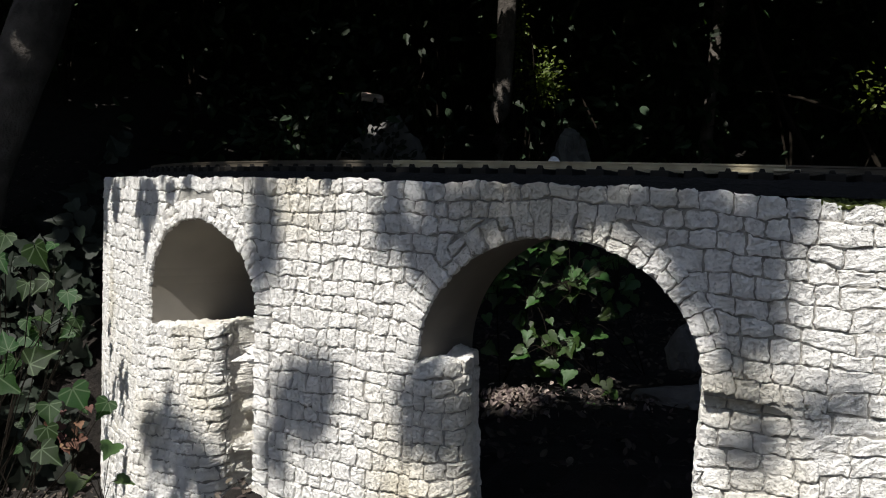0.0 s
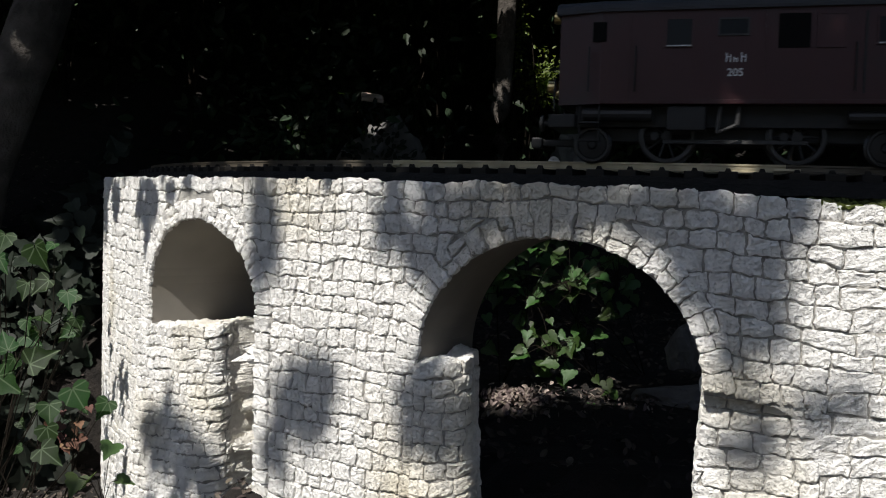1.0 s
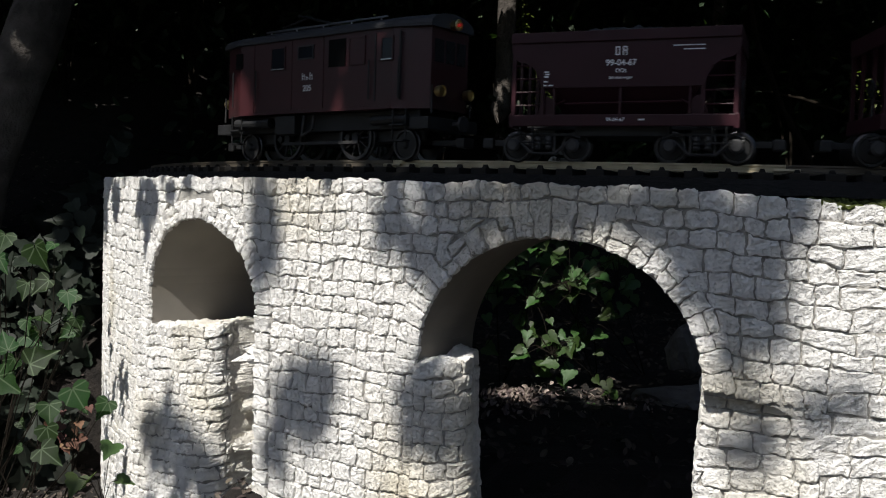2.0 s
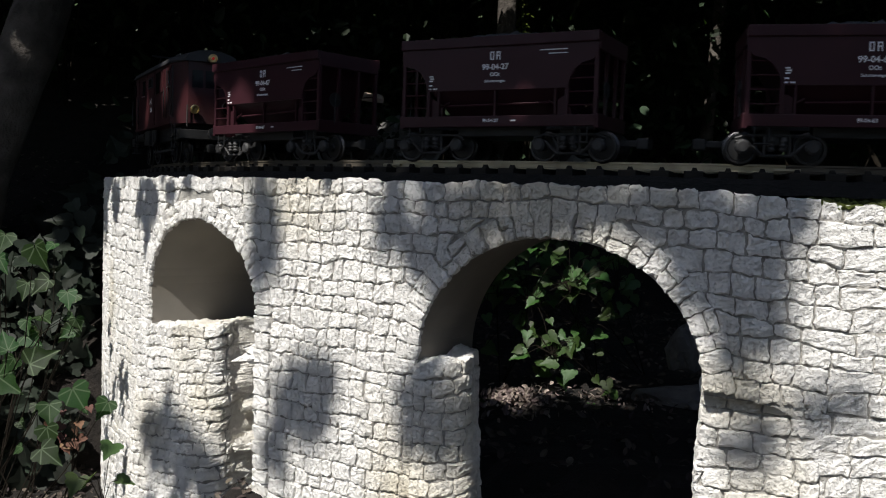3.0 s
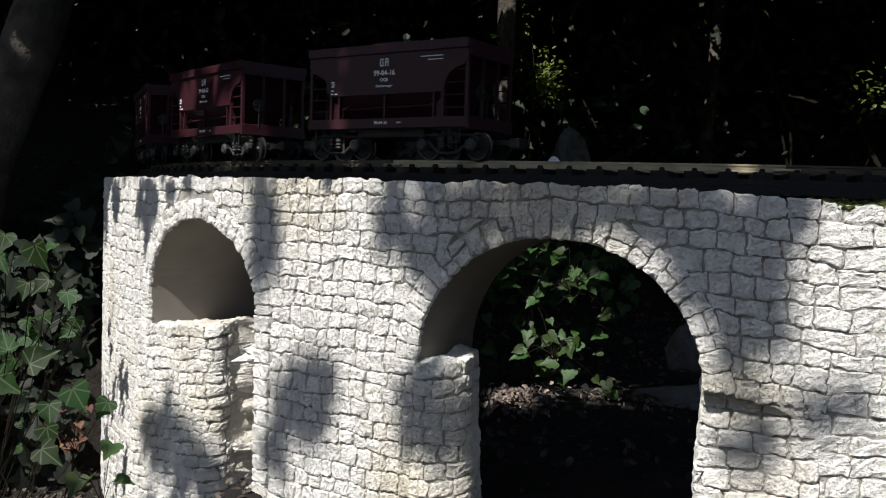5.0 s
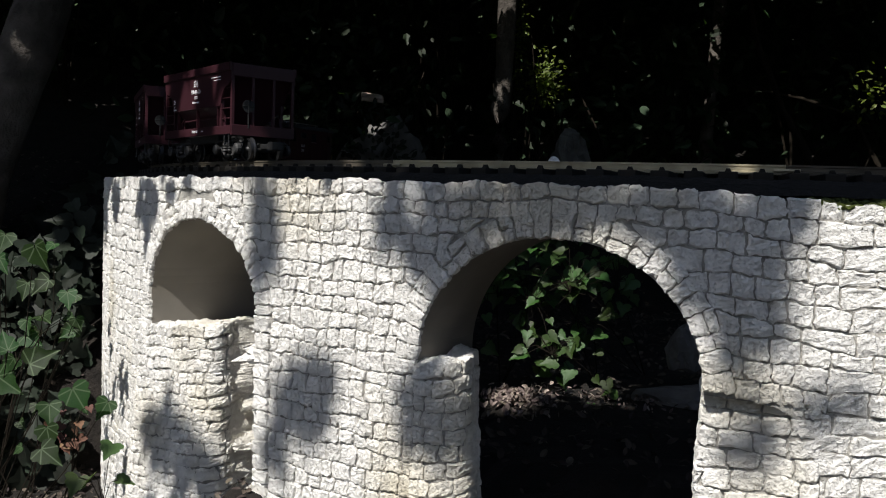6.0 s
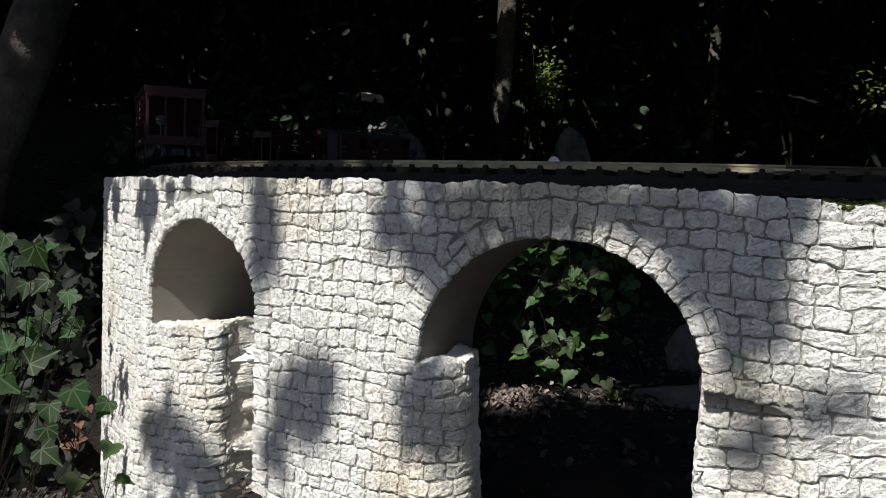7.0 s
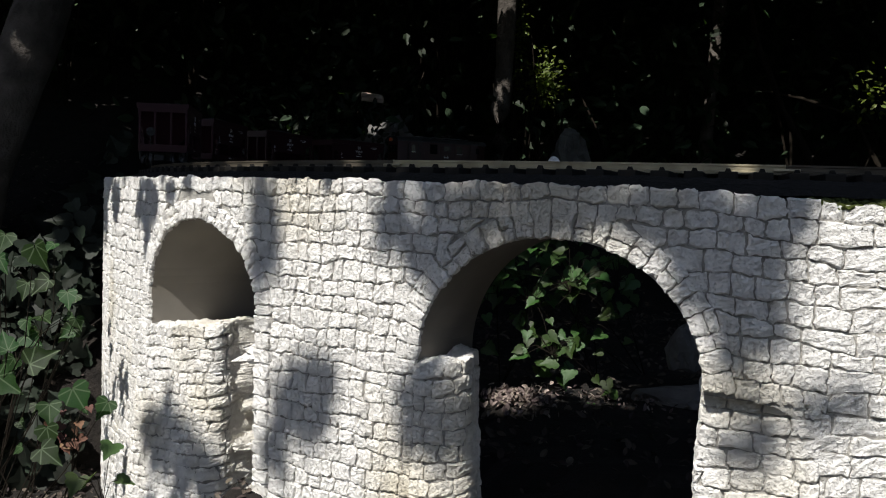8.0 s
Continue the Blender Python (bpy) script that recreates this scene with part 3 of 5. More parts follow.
def build_track():
    line = tagged(empty("railway_track"), "narrow brass-railed track on dark brown sleepers", "track", kind="structure")
    for r in (R_TRACK + GAUGE / 2, R_TRACK - GAUGE / 2):
        profile = [(-0.0034, 0), (0.0034, 0), (0.0034, 0.0012), (0.0009, 0.002), (0.0009, 0.006), (0.0018, 0.0066), (0.0018, 0.0086), (-0.0018, 0.0086), (-0.0018, 0.0066),
                   (-0.0009, 0.006), (-0.0009, 0.002), (-0.0034, 0.0012)]
        # a bright length of rail over the arches, the rest darker; thin gaps where they meet
        for t0, t1, material, label in ((14.45, 34.0, M_RAIL, "bright brass rail"), (34.05, 374.4, M_RAIL_DARK, "darker brass rail")):
            bm = bmesh.new()
            m = max(8, round(t1 - t0))
            rows = [[bm.verts.new(ring(t0 + (t1 - t0) * i / m, r + x, RAIL_TOP - 0.0086 + z)) for x, z in profile] for i in range(m + 1)]
            for a, b in zip(rows, rows[1:]):
                for k in range(len(profile)):
                    bm.faces.new((a[k], a[(k + 1) % len(profile)], b[(k + 1) % len(profile)], b[k]))
            bm.faces.new(rows[0])
            bm.faces.new(rows[-1][::-1])
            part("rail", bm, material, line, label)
    # rail joiners
    for t in (14.4, 34.0):
        bm = bmesh.new()
        pts = [ring(t + d, R_TRACK + GAUGE / 2 + 0.003, RAIL_TOP - 0.006) for d in (-0.55, 0.55)]
        rod(bm, pts[0], pts[1], 0.0022, 6)
        part("rail_joiner", bm, M_RAIL, line)
    # sleepers with their rail chairs
    bm = bmesh.new()
    box(bm, -0.0095, 0.0095, -0.047, 0.047, -0.0165, -0.0087, 0.0012)
    for s in (-1, 1):
        for o in (-1, 1):
            y = s * GAUGE / 2 + o * 0.0055
            prism(bm, [(-0.0036, -0.0088), (0.0036, -0.0088), (0.0018, -0.0046), (-0.0018, -0.0046)], y - 0.0022, y + 0.0022)
    me = mesh_of("sleeper", bm, M_SLEEPER)
    for i in range(251):
        t = 1.1 + i * STEP
        piece("sleeper", me, line, Matrix.Translation(ring(t, R_TRACK, RAIL_TOP)) @ pose(0, 0, 0, 0, 0, -t))
    # low bed of ballast under the sleepers, on the viaduct and on the bank
    bm = bmesh.new()
    rows = []
    for i in range(720):
        t = i / 2
        row = []
        for x, z in ((-0.085, 0.4135), (-0.065, 0.424), (-0.05, 0.4295), (0, 0.430), (0.05, 0.4295), (0.064, 0.424), (0.082, 0.4135)):
            p = ring(t, R_TRACK + x, z)
            p.z += rough(p, 0.0022, 60) if abs(x) > 0.04 else 0
            row.append(bm.verts.new(p))
        rows.append(row)
    for i in range(720):
        a, b = rows[i], rows[(i + 1) % 720]
        for k in range(6):
            bm.faces.new((a[k], a[k + 1], b[k + 1], b[k]))
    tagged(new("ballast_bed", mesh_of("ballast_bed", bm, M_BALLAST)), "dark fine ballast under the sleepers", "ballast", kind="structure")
    # moss where the wall top falls away
    bm = bmesh.new()
    for i in range(420):
        t = random.uniform(3, 13.8)
        r = random.uniform(1.318, 1.383)
        z = max(wall_top(t) - 0.003, 0.4135 - max(0.0, r - 1.35) * 0.3)
        m = Matrix.Translation(ring(t, r, z)) @ Matrix.Diagonal((1, 1, random.uniform(0.25, 0.7), 1))
        bmesh.ops.create_icosphere(bm, subdivisions=1, radius=random.uniform(0.003, 0.009), matrix=m)
    tagged(new("moss", mesh_of("moss", bm, M_MOSS)), "yellow-green moss along the top of the wall", "moss", kind="stuff")


build_track()


# ---- the train: each vehicle has its origin at rail level, +x forward ----
def wheel_set(parent, x, r, solid=False):
    w = empty("wheel_set")
    w.parent = parent
    w.matrix_basis = pose(x, 0, r)
    for s in (-1, 1):
        bm = bmesh.new()
        y = s * (GAUGE / 2 - 0.001)
        turned(bm, [(r + 0.002, y - s * 0.0035), (r + 0.002, y - s * 0.002), (r, y - s * 0.001), (r, y + s * 0.003), (r * 0.86, y + s * 0.003), (r * 0.84, y + s * 0.001), (r * 0.84, y - s * 0.003)], 32, hoop=True)
        part("tyre", bm, M_TYRE, w, "dark polished steel wheel tyre")
        bm = bmesh.new()
        if solid:
            turned(bm, [(r * 0.85, y), (r * 0.8, y + s * 0.0012), (r * 0.3, y + s * 0.0018), (r * 0.2, y + s * 0.004)], 24)
        else:
            turned(bm, [(r * 0.2, y - s * 0.002), (r * 0.2, y + s * 0.004)], 16)
            for i in range(10):
                a = i * math.tau / 10
                rod(bm, (0.15 * r * math.cos(a), y, 0.15 * r * math.sin(a)), (0.86 * r * math.cos(a), y, 0.86 * r * math.sin(a)), r * 0.05, 6)
            turned(bm, [(r * 0.16, y + s * 0.001), (r * 0.16, y + s * 0.005)], 12, 'Y', (r * 0.45, 0, 0))
        part("wheel_centre", bm, M_BLACK, w)
    bm = bmesh.new()
    rod(bm, (0, -GAUGE / 2, 0), (0, GAUGE / 2, 0), 0.003)
    part("axle", bm, M_BLACK, w)
    return w


def hopper_wagon(number):
    """Bogie ballast hopper; body 0.233 long, sides 0.048 from the middle."""
    car = tagged(empty("hopper_wagon"), "oxide-red bogie hopper wagon with white lettering, loaded with ballast", "rail wagon", "hopper wagons of the train")
    L, W = 0.1165, 0.048
    bm = bmesh.new()
    # hopper bin: upright sides, ends and lower sides sloping to the chute
    top, mid, low = 0.127, 0.076, 0.046
    sec = [(top, L - 0.004, W), (mid, L - 0.037, W), (low, 0.062, 0.02)]
    rows = [[bm.verts.new((sx * x, sy * y, z)) for sx, sy in ((1, 1), (-1, 1), (-1, -1), (1, -1))] for z, x, y in sec]
    for a, b in zip(rows, rows[1:]):
        for k in range(4):
            bm.faces.new((a[k], a[(k + 1) % 4], b[(k + 1) % 4], b[k]))
    bm.faces.new(rows[-1])
    part("hopper_bin", bm, M_HOPPER, car)
    # side sheets with rounded shoulders over the end platforms
    for s in (-1, 1):
        bm = bmesh.new()
        out = [(-L, top), (-L, top - 0.016)]
        out += [(-L + 0.030 * math.sin(a), top - 0.022 - 0.020 * (1 - math.cos(a))) for a in (0.2, 0.6, 1.0, 1.35)]
        out += [(-L + 0.033, mid), (L - 0.033, mid)]
        out += [(L - 0.030 * math.sin(a), top - 0.022 - 0.020 * (1 - math.cos(a))) for a in (1.35, 1.0, 0.6, 0.2)]
        out += [(L, top - 0.016), (L, top)]
        prism(bm, out, s * W, s * (W + 0.0016))
        part("side_sheet", bm, M_HOPPER, car)
        bm = bmesh.new()
        box(bm, -L - 0.001, L + 0.001, s * (W + 0.0014) - 0.002, s * (W + 0.0014) + 0.003, top - 0.004, top + 0.007, 0.0008)
        part("top_rail", bm, M_HOPPER, car, "thick top rail of the hopper")
        for x in (-0.07, 0.0, 0.07):
            bm = bmesh.new()
            box(bm, x - 0.0012, x + 0.0012, s * (W - 0.0002), s * (W - 0.004), low, mid, 0.0)
            part("side_rib", bm, M_HOPPER, car)
        bm = bmesh.new()
        box(bm, -L, L, s * (W - 0.004), s * (W + 0.001), 0.036, 0.048, 0.0008)
        part("side_sill", bm, M_HOPPER, car)
        # corner posts, inner posts and steps
        for e in (-1, 1):
            for x in (L - 0.002, L - 0.034):
                bm = bmesh.new()
                box(bm, e * x - 0.0022, e * x + 0.0022, s * (W - 0.004), s * (W + 0.0006), 0.046, top - 0.004, 0.0005)
                part("post", bm, M_HOPPER, car)
            for i in range(4):
                bm = bmesh.new()
                z = 0.058 + i * 0.014
                rod(bm, (e * (L - 0.003), s * (W - 0.001), z), (e * (L - 0.033), s * (W - 0.001), z), 0.0009, 6)
                part("rung", bm, M_HOPPER, car)
            bm = bmesh.new()
            for x in (L - 0.010, L - 0.024):
                rod(bm, (e * x, s * (W - 0.001), 0.037), (e * x, s * (W - 0.001), 0.019), 0.0009, 6)
            rod(bm, (e * (L - 0.009), s * (W - 0.001), 0.019), (e * (L - 0.025), s * (W - 0.001), 0.019), 0.0011, 6)
            part("step", bm, M_BLACK, car)
        # chute levers below the sheet
        bm = bmesh.new()
        rod(bm, (-0.06, s * (W - 0.008), 0.062), (0.06, s * (W - 0.008), 0.060), 0.0013, 6)
        rod(bm, (-0.085, s * (W - 0.006), 0.050), (-0.06, s * (W - 0.008), 0.064), 0.0013, 6)
        rod(bm, (0.085, s * (W - 0.006), 0.050), (0.06, s * (W - 0.008), 0.064), 0.0013, 6)
        part("chute_lever", bm, M_HOPPER, car)
        for x in (-0.078, 0.078):
            bm = bmesh.new()
            prism(bm, [(x - 0.010, 0.048), (x + 0.010, 0.048), (x + 0.006, 0.064), (x, 0.068), (x - 0.006, 0.064)], s * (W - 0.003), s * (W - 0.006))
            part("gusset", bm, M_HOPPER, car)
        # lettering
        sgn = -1 if s > 0 else 1

        def put(x, z):
            return Matrix.Translation((sgn * x, s * (W + 0.0019), z)) @ pose(0, 0, 0, 90, 0, 180 if s > 0 else 0)
        bm = bmesh.new()
        for x0 in (-0.0062, 0.0012):
            h, w = 0.0090, 0.0048
            box(bm, x0, x0 + 0.0014, -0.0001, 0.0001, -h / 2, h / 2)
            box(bm, x0 + 0.0014, x0 + w, -0.0001, 0.0001, h / 2 - 0.0014, h / 2)
            box(bm, x0 + w - 0.0012, x0 + w, -0.0001, 0.0001, -h / 2, h / 2 - 0.0014)
            box(bm, x0 + 0.0014, x0 + w - 0.0012, -0.0001, 0.0001, -h / 2 + (0 if x0 < 0 else 0.004), -h / 2 + 0.0014 + (0 if x0 < 0 else 0.004))
        o = part("company_mark", bm, M_WHITE, car, "white block mark")
        o.matrix_basis = Matrix.Translation((0, s * (W + 0.0019), 0.1128)) @ pose(0, 0, 0, 0, 0, 180 if s > 0 else 0)
        words(number, 0.0086, M_WHITE, car, put(0, 0.1005))
        words("OOt", 0.0058, M_WHITE, car, put(0, 0.0925))
        words("Schotterwagen", 0.0040, M_WHITE, car, put(0, 0.0855))
        words(number, 0.0052, M_WHITE, car, Matrix.Translation((sgn * -0.004, s * (W + 0.0014), 0.0425)) @ pose(0, 0, 0, 90, 0, 180 if s > 0 else 0))
        for x0, x1, z in ((0.052, 0.083, 0.1165), (0.062, 0.083, 0.1125), (-0.081, -0.076, 0.0925), (-0.080, -0.075, 0.0900), (-0.081, -0.076, 0.0875), (-0.081, -0.077, 0.0825), (-0.081, -0.078, 0.0785),
                          (-0.076, -0.071, 0.0785), (0.020, 0.026, 0.0425)):
            bm = bmesh.new()
            hh = 0.0008 if z < 0.11 else 0.0005
            y = W + (0.0019 if z > 0.05 else 0.0014)
            box(bm, sgn * x0 if sgn > 0 else -x1, sgn * x1 if sgn > 0 else -x0, s * (y - 0.0001), s * (y + 0.0001), z - hh, z + hh)
            part("small_print", bm, M_WHITE, car, "bar of small white print")
    for e in (-1, 1):
        bm = bmesh.new()
        box(bm, e * (L - 0.003), e * (L + 0.002), -W - 0.001, W + 0.001, 0.034, 0.049, 0.0008)
        part("end_sill", bm, M_HOPPER, car)
        bm = bmesh.new()
        box(bm, e * (L - 0.002), e * (L + 0.0016), -W, W, top - 0.012, top + 0.006, 0.0008)
        part("end_rail", bm, M_HOPPER, car)
        for y in (-0.016, 0.016):
            bm = bmesh.new()
            box(bm, e * (L - 0.003), e * (L + 0.0005), y - 0.002, y + 0.002, 0.048, top - 0.01)
            part("post", bm, M_HOPPER, car)
        bm = bmesh.new()
        turned(bm, [(0.009, 0), (0.009, 0.0015), (0.007, 0.0018), (0.007, 0.0003)], 18, 'X', (e * (L + 0.003), 0.024, 0.075))
        rod(bm, (e * (L + 0.003), 0.015, 0.075), (e * (L + 0.003), 0.033, 0.075), 0.0008, 5)
        rod(bm, (e * (L + 0.003), 0.024, 0.066), (e * (L + 0.003), 0.024, 0.084), 0.0008, 5)
        rod(bm, (e * (L + 0.002), 0.024, 0.045), (e * (L + 0.002), 0.024, 0.075), 0.0009, 5)
        part("brake_wheel", bm, M_BLACK, car)
        bm = bmesh.new()
        box(bm, e * (L), e * (L + 0.034), -0.0045, 0.0045, 0.017, 0.024, 0.001)
        box(bm, e * (L + 0.032), e * (L + 0.045), -0.010, 0.010, 0.014, 0.026, 0.002)
        rod(bm, (e * (L - 0.06), 0, 0.03), (e * (L + 0.01), 0, 0.021), 0.003, 6)
        part("coupler", bm, M_BLACK, car)
        # bogie
        bogie = empty("bogie")
        bogie.parent = car
        bogie.matrix_basis = pose(e * 0.083, 0, 0)
        for s in (-1, 1):
            bm = bmesh.new()
            y = s * 0.033
            for pts in (((-0.040, 0.0245), (-0.030, 0.028), (0.030, 0.028), (0.040, 0.0245)), ((-0.040, 0.022), (-0.028, 0.021), (-0.013, 0.008), (0.013, 0.008), (0.028, 0.021), (0.040, 0.022))):
                for p, q in zip(pts, pts[1:]):
                    rod(bm, (p[0], y + s * 0.002, p[1]), (q[0], y + s * 0.002, q[1]), 0.0017, 6)
            for x in (-0.012, 0.012):
                rod(bm, (x, y + s * 0.002, 0.008), (x, y + s * 0.002, 0.028), 0.0016, 6)
            part("bogie_frame", bm, M_GREY, bogie, "weathered grey arch-bar bogie frame")
            for x in (-0.033, 0.033):
                bm = bmesh.new()
                turned(bm, [(0.0075, y + s * 0.003), (0.0075, y + s * 0.008), (0.005, y + s * 0.010)], 12, 'Y', (x, 0, 0.0165))
                part("axle_box", bm, M_GREY, bogie)
            for x in (-0.006, 0.006):
                bm = bmesh.new()
                turned(bm, [(0.003, 0.012), (0.0042, 0.014), (0.003, 0.016), (0.0042, 0.018), (0.003, 0.020), (0.0042, 0.022), (0.003, 0.026)], 10, 'Z', (x, y + s * 0.005, 0))
                part("spring", bm, M_GREY, bogie)
        bm = bmesh.new()
        box(bm, -0.012, 0.012, -0.033, 0.033, 0.018, 0.034, 0.001)
        part("bolster", bm, M_BLACK, bogie)
        for x in (-0.033, 0.033):
            wheel_set(car, e * 0.083 + x, 0.0155, True)
    bm = bmesh.new()
    box(bm, -L + 0.01, L - 0.01, -0.02, 0.02, 0.034, 0.042, 0.001)
    box(bm, -0.05, 0.05, -0.036, 0.036, 0.026, 0.040, 0.002)
    part("underframe", bm, M_BLACK, car)
    # heaped load
    bm = bmesh.new()
    nx, ny = 40, 14
    grid = []
    for i in range(nx + 1):
        row = []
        for j in range(ny + 1):
            u, v = i / nx * 2 - 1, j / ny * 2 - 1
            p = Vector((u * (L - 0.004), v * (W - 0.001), 0))
            h = 0.124 + 0.019 * (1 - u * u) * (1 - abs(v) ** 3) + 0.004 * noise.noise(p * 140) + 0.002 * noise.noise(p * 320)
            row.append(bm.verts.new((p.x, p.y, h if abs(u) < 0.99 and abs(v) < 0.99 else 0.120)))
        grid.append(row)
    for i in range(nx):
        for j in range(ny):
            bm.faces.new((grid[i][j], grid[i + 1][j], grid[i + 1][j + 1], grid[i][j + 1]))
    part("load", bm, M_GREY, car, "heaped grey ballast load")
    return car


def locomotive():
    loco = tagged(empty("locomotive"), "wine-red electric model locomotive with grey roof and brass lamps", "locomotive")
    L, W, Z0, Z1 = 0.183, 0.05, 0.058, 0.152
    bm = bmesh.new()
    # body with narrowed cab ends, arched roof
    c = 0.016
    plan = [(L, -W + c), (L - 0.045, -W), (-L + 0.045, -W), (-L, -W + c), (-L, W - c), (-L + 0.045, W), (L - 0.045, W), (L, W - c)]
    lo = [bm.verts.new((x, y, Z0)) for x, y in plan]
    hi = [bm.verts.new((x, y, Z1)) for x, y in plan]
    for i in range(8):
        bm.faces.new((lo[i], lo[(i + 1) % 8], hi[(i + 1) % 8], hi[i]))
    bm.faces.new(hi)
    bm.faces.new(lo[::-1])
    part("body", bm, M_RED, loco)
    bm = bmesh.new()
    secs = []
    for x, k in ((L + 0.004, 0.74), (L - 0.045, 1.0), (0.0, 1.02), (-L + 0.045, 1.0), (-L - 0.004, 0.74)):
        row = [bm.verts.new((x, -W * 1.06 * k, Z1 - 0.001))]
        for i in range(11):
            a = math.pi * i / 10
            row.append(bm.verts.new((x, -W * 1.06 * k * math.cos(a), Z1 + 0.002 + 0.015 * math.sin(a))))
        row.append(bm.verts.new((x, W * 1.06 * k, Z1 - 0.001)))
        secs.append(row)
    for a, b in zip(secs, secs[1:]):
        for i in range(12):
            bm.faces.new((a[i], a[i + 1], b[i + 1], b[i]))
        bm.faces.new((a[12], a[0], b[0], b[12]))
    bm.faces.new(secs[0])
    bm.faces.new(secs[-1][::-1])
    part("roof", bm, M_ROOF, loco, "arched grey roof")
    bm = bmesh.new()
    for y in (-0.03, 0.03):
        rod(bm, (-0.11, y, Z1 + 0.018), (0.11, y, Z1 + 0.018), 0.0012, 6)
        for x in (-0.1, -0.05, 0, 0.05, 0.1):
            rod(bm, (x, y, Z1 + 0.011), (x, y, Z1 + 0.018), 0.001, 5)
    part("roof_rail", bm, M_STEEL, loco, "thin bright roof rail")
    bm = bmesh.new()
    for s in (-1, 1):
        rod(bm, (0.02, s * 0.02, Z1 + 0.020), (0.09, s * 0.02, Z1 + 0.024), 0.0012, 6)
        rod(bm, (0.09, s * 0.02, Z1 + 0.024), (0.03, s * 0.03, Z1 + 0.029), 0.0012, 6)
    box(bm, 0.01, 0.10, -0.024, 0.024, Z1 + 0.015, Z1 + 0.019, 0.001)
    rod(bm, (0.03, -0.045, Z1 + 0.030), (0.03, 0.045, Z1 + 0.030), 0.0016, 6)
    part("pantograph", bm, M_BLACK, loco)
    for s in (-1, 1):
        f = -s      # the left side as seen from outside has +x to the left
        y0 = s * (W - 0.001)

        def pane(name, x, z, w, h, material, frame_mat=None, label="", lip=0.0):
            bm = bmesh.new()
            box(bm, x - w / 2, x + w / 2, y0, s * (W + 0.0009), z - h / 2, z + h / 2)
            win = part(name, bm, material, loco, label)
            if frame_mat:
                bm = bmesh.new()
                for bx in ((x - w / 2 - 0.0018, x - w / 2, z - h / 2, z + h / 2), (x + w / 2, x + w / 2 + 0.0018, z - h / 2, z + h / 2),
                           (x - w / 2 - 0.0018, x + w / 2 + 0.0018, z + h / 2, z + h / 2 + 0.0018), (x - w / 2 - 0.0018, x + w / 2 + 0.0018, z - h / 2 - 0.0018, z - h / 2)):
                    box(bm, bx[0], bx[1], y0, s * (W + 0.0016), bx[2], bx[3])
                part("window_frame", bm, frame_mat, win)
            if lip:
                bm = bmesh.new()
                box(bm, x - w / 2, x + w / 2, y0, s * (W + 0.003), z - h / 2 - 0.0012, z - h / 2)
                part("window_sill", bm, M_STEEL, win, "bright sill strip")
        pane("window", 0.140, 0.131, 0.014, 0.020, M_DARK)
        pane("window", 0.061, 0.129, 0.024, 0.026, M_GLASS, M_RED, lip=1)
        pane("window", 0.009, 0.1335, 0.026, 0.014, M_GLASS, M_GREY, "small grey-framed window")
        pane("window", -0.047, 0.1285, 0.029, 0.033, M_DARK, None, "open dark window")
        pane("window", -0.081, 0.1285, 0.024, 0.030, M_RED, M_RED, "closed shuttered window")
        pane("window", -0.130, 0.1275, 0.016, 0.024, M_GLASS, M_RED, lip=1)
        for x in (-0.111, -0.150):
            bm = bmesh.new()
            box(bm, x - 0.0012, x + 0.0012, y0, s * (W + 0.0008), Z0 + 0.01, Z1 - 0.006)
            part("door_seam", bm, M_BLACK, loco)
        for x in (0.110, 0.036, -0.022):
            bm = bmesh.new()
            box(bm, x - 0.0012, x + 0.0012, y0, s * (W + 0.0008), Z0, Z1, 0)
            part("panel_strip", bm, M_RED, loco)
        bm = bmesh.new()
        box(bm, -L + 0.045, L - 0.045, y0, s * (W + 0.0012), Z0, Z0 + 0.004, 0.0004)
        part("bottom_strip", bm, M_RED, loco)
        for x in (0.15, -0.15, 0.103, -0.103):
            bm = bmesh.new()
            yy = s * (W + 0.003)
            rod(bm, (x, yy, Z0 + 0.012), (x, yy, Z0 + 0.058), 0.0009, 6)
            part("handrail", bm, M_BLACK, loco)
        put = lambda x, z: Matrix.Translation((x, s * (W + 0.0004), z)) @ pose(0, 0, 0, 90, 0, 180 if s > 0 else 0)
        words("205", 0.0105, M_LETTER, loco, put(0.006, 0.0885))
        bm = bmesh.new()
        for x0 in (-0.0096, -0.0024, 0.0046):
            h, w = (0.0092, 0.0050) if x0 != -0.0024 else (0.0052, 0.0042)
            box(bm, x0, x0 + 0.0013, -0.0001, 0.0001, -0.0046, -0.0046 + h)
            box(bm, x0 + w - 0.0011, x0 + w, -0.0001, 0.0001, -0.0046, -0.0046 + h * 0.8)
            box(bm, x0 + 0.0013, x0 + w - 0.0011, -0.0001, 0.0001, -0.0046 + h * 0.5, -0.0046 + h * 0.5 + 0.0012)
        o = part("company_mark", bm, M_LETTER, loco, "faded white block mark")
        o.matrix_basis = Matrix.Translation((0.006, s * (W + 0.0004), 0.1035)) @ pose(0, 0, 0, 0, 0, 180 if s > 0 else 0)
        # equipment boxes, brackets and rods below the body
        bm = bmesh.new()
        box(bm, 0.032, 0.070, s * 0.032, s * 0.047, 0.032, 0.056, 0.0015)
        part("equipment_box", bm, M_BLACK, loco)
        bm = bmesh.new()
        rod(bm, (0.085, s * 0.040, 0.048), (0.155, s * 0.040, 0.048), 0.007, 12)
        part("air_tank", bm, M_BLACK, loco)
        bm = bmesh.new()
        rod(bm, (-0.155, s * 0.040, 0.046), (-0.10, s * 0.040, 0.046), 0.006, 12)
        part("air_tank", bm, M_BLACK, loco)
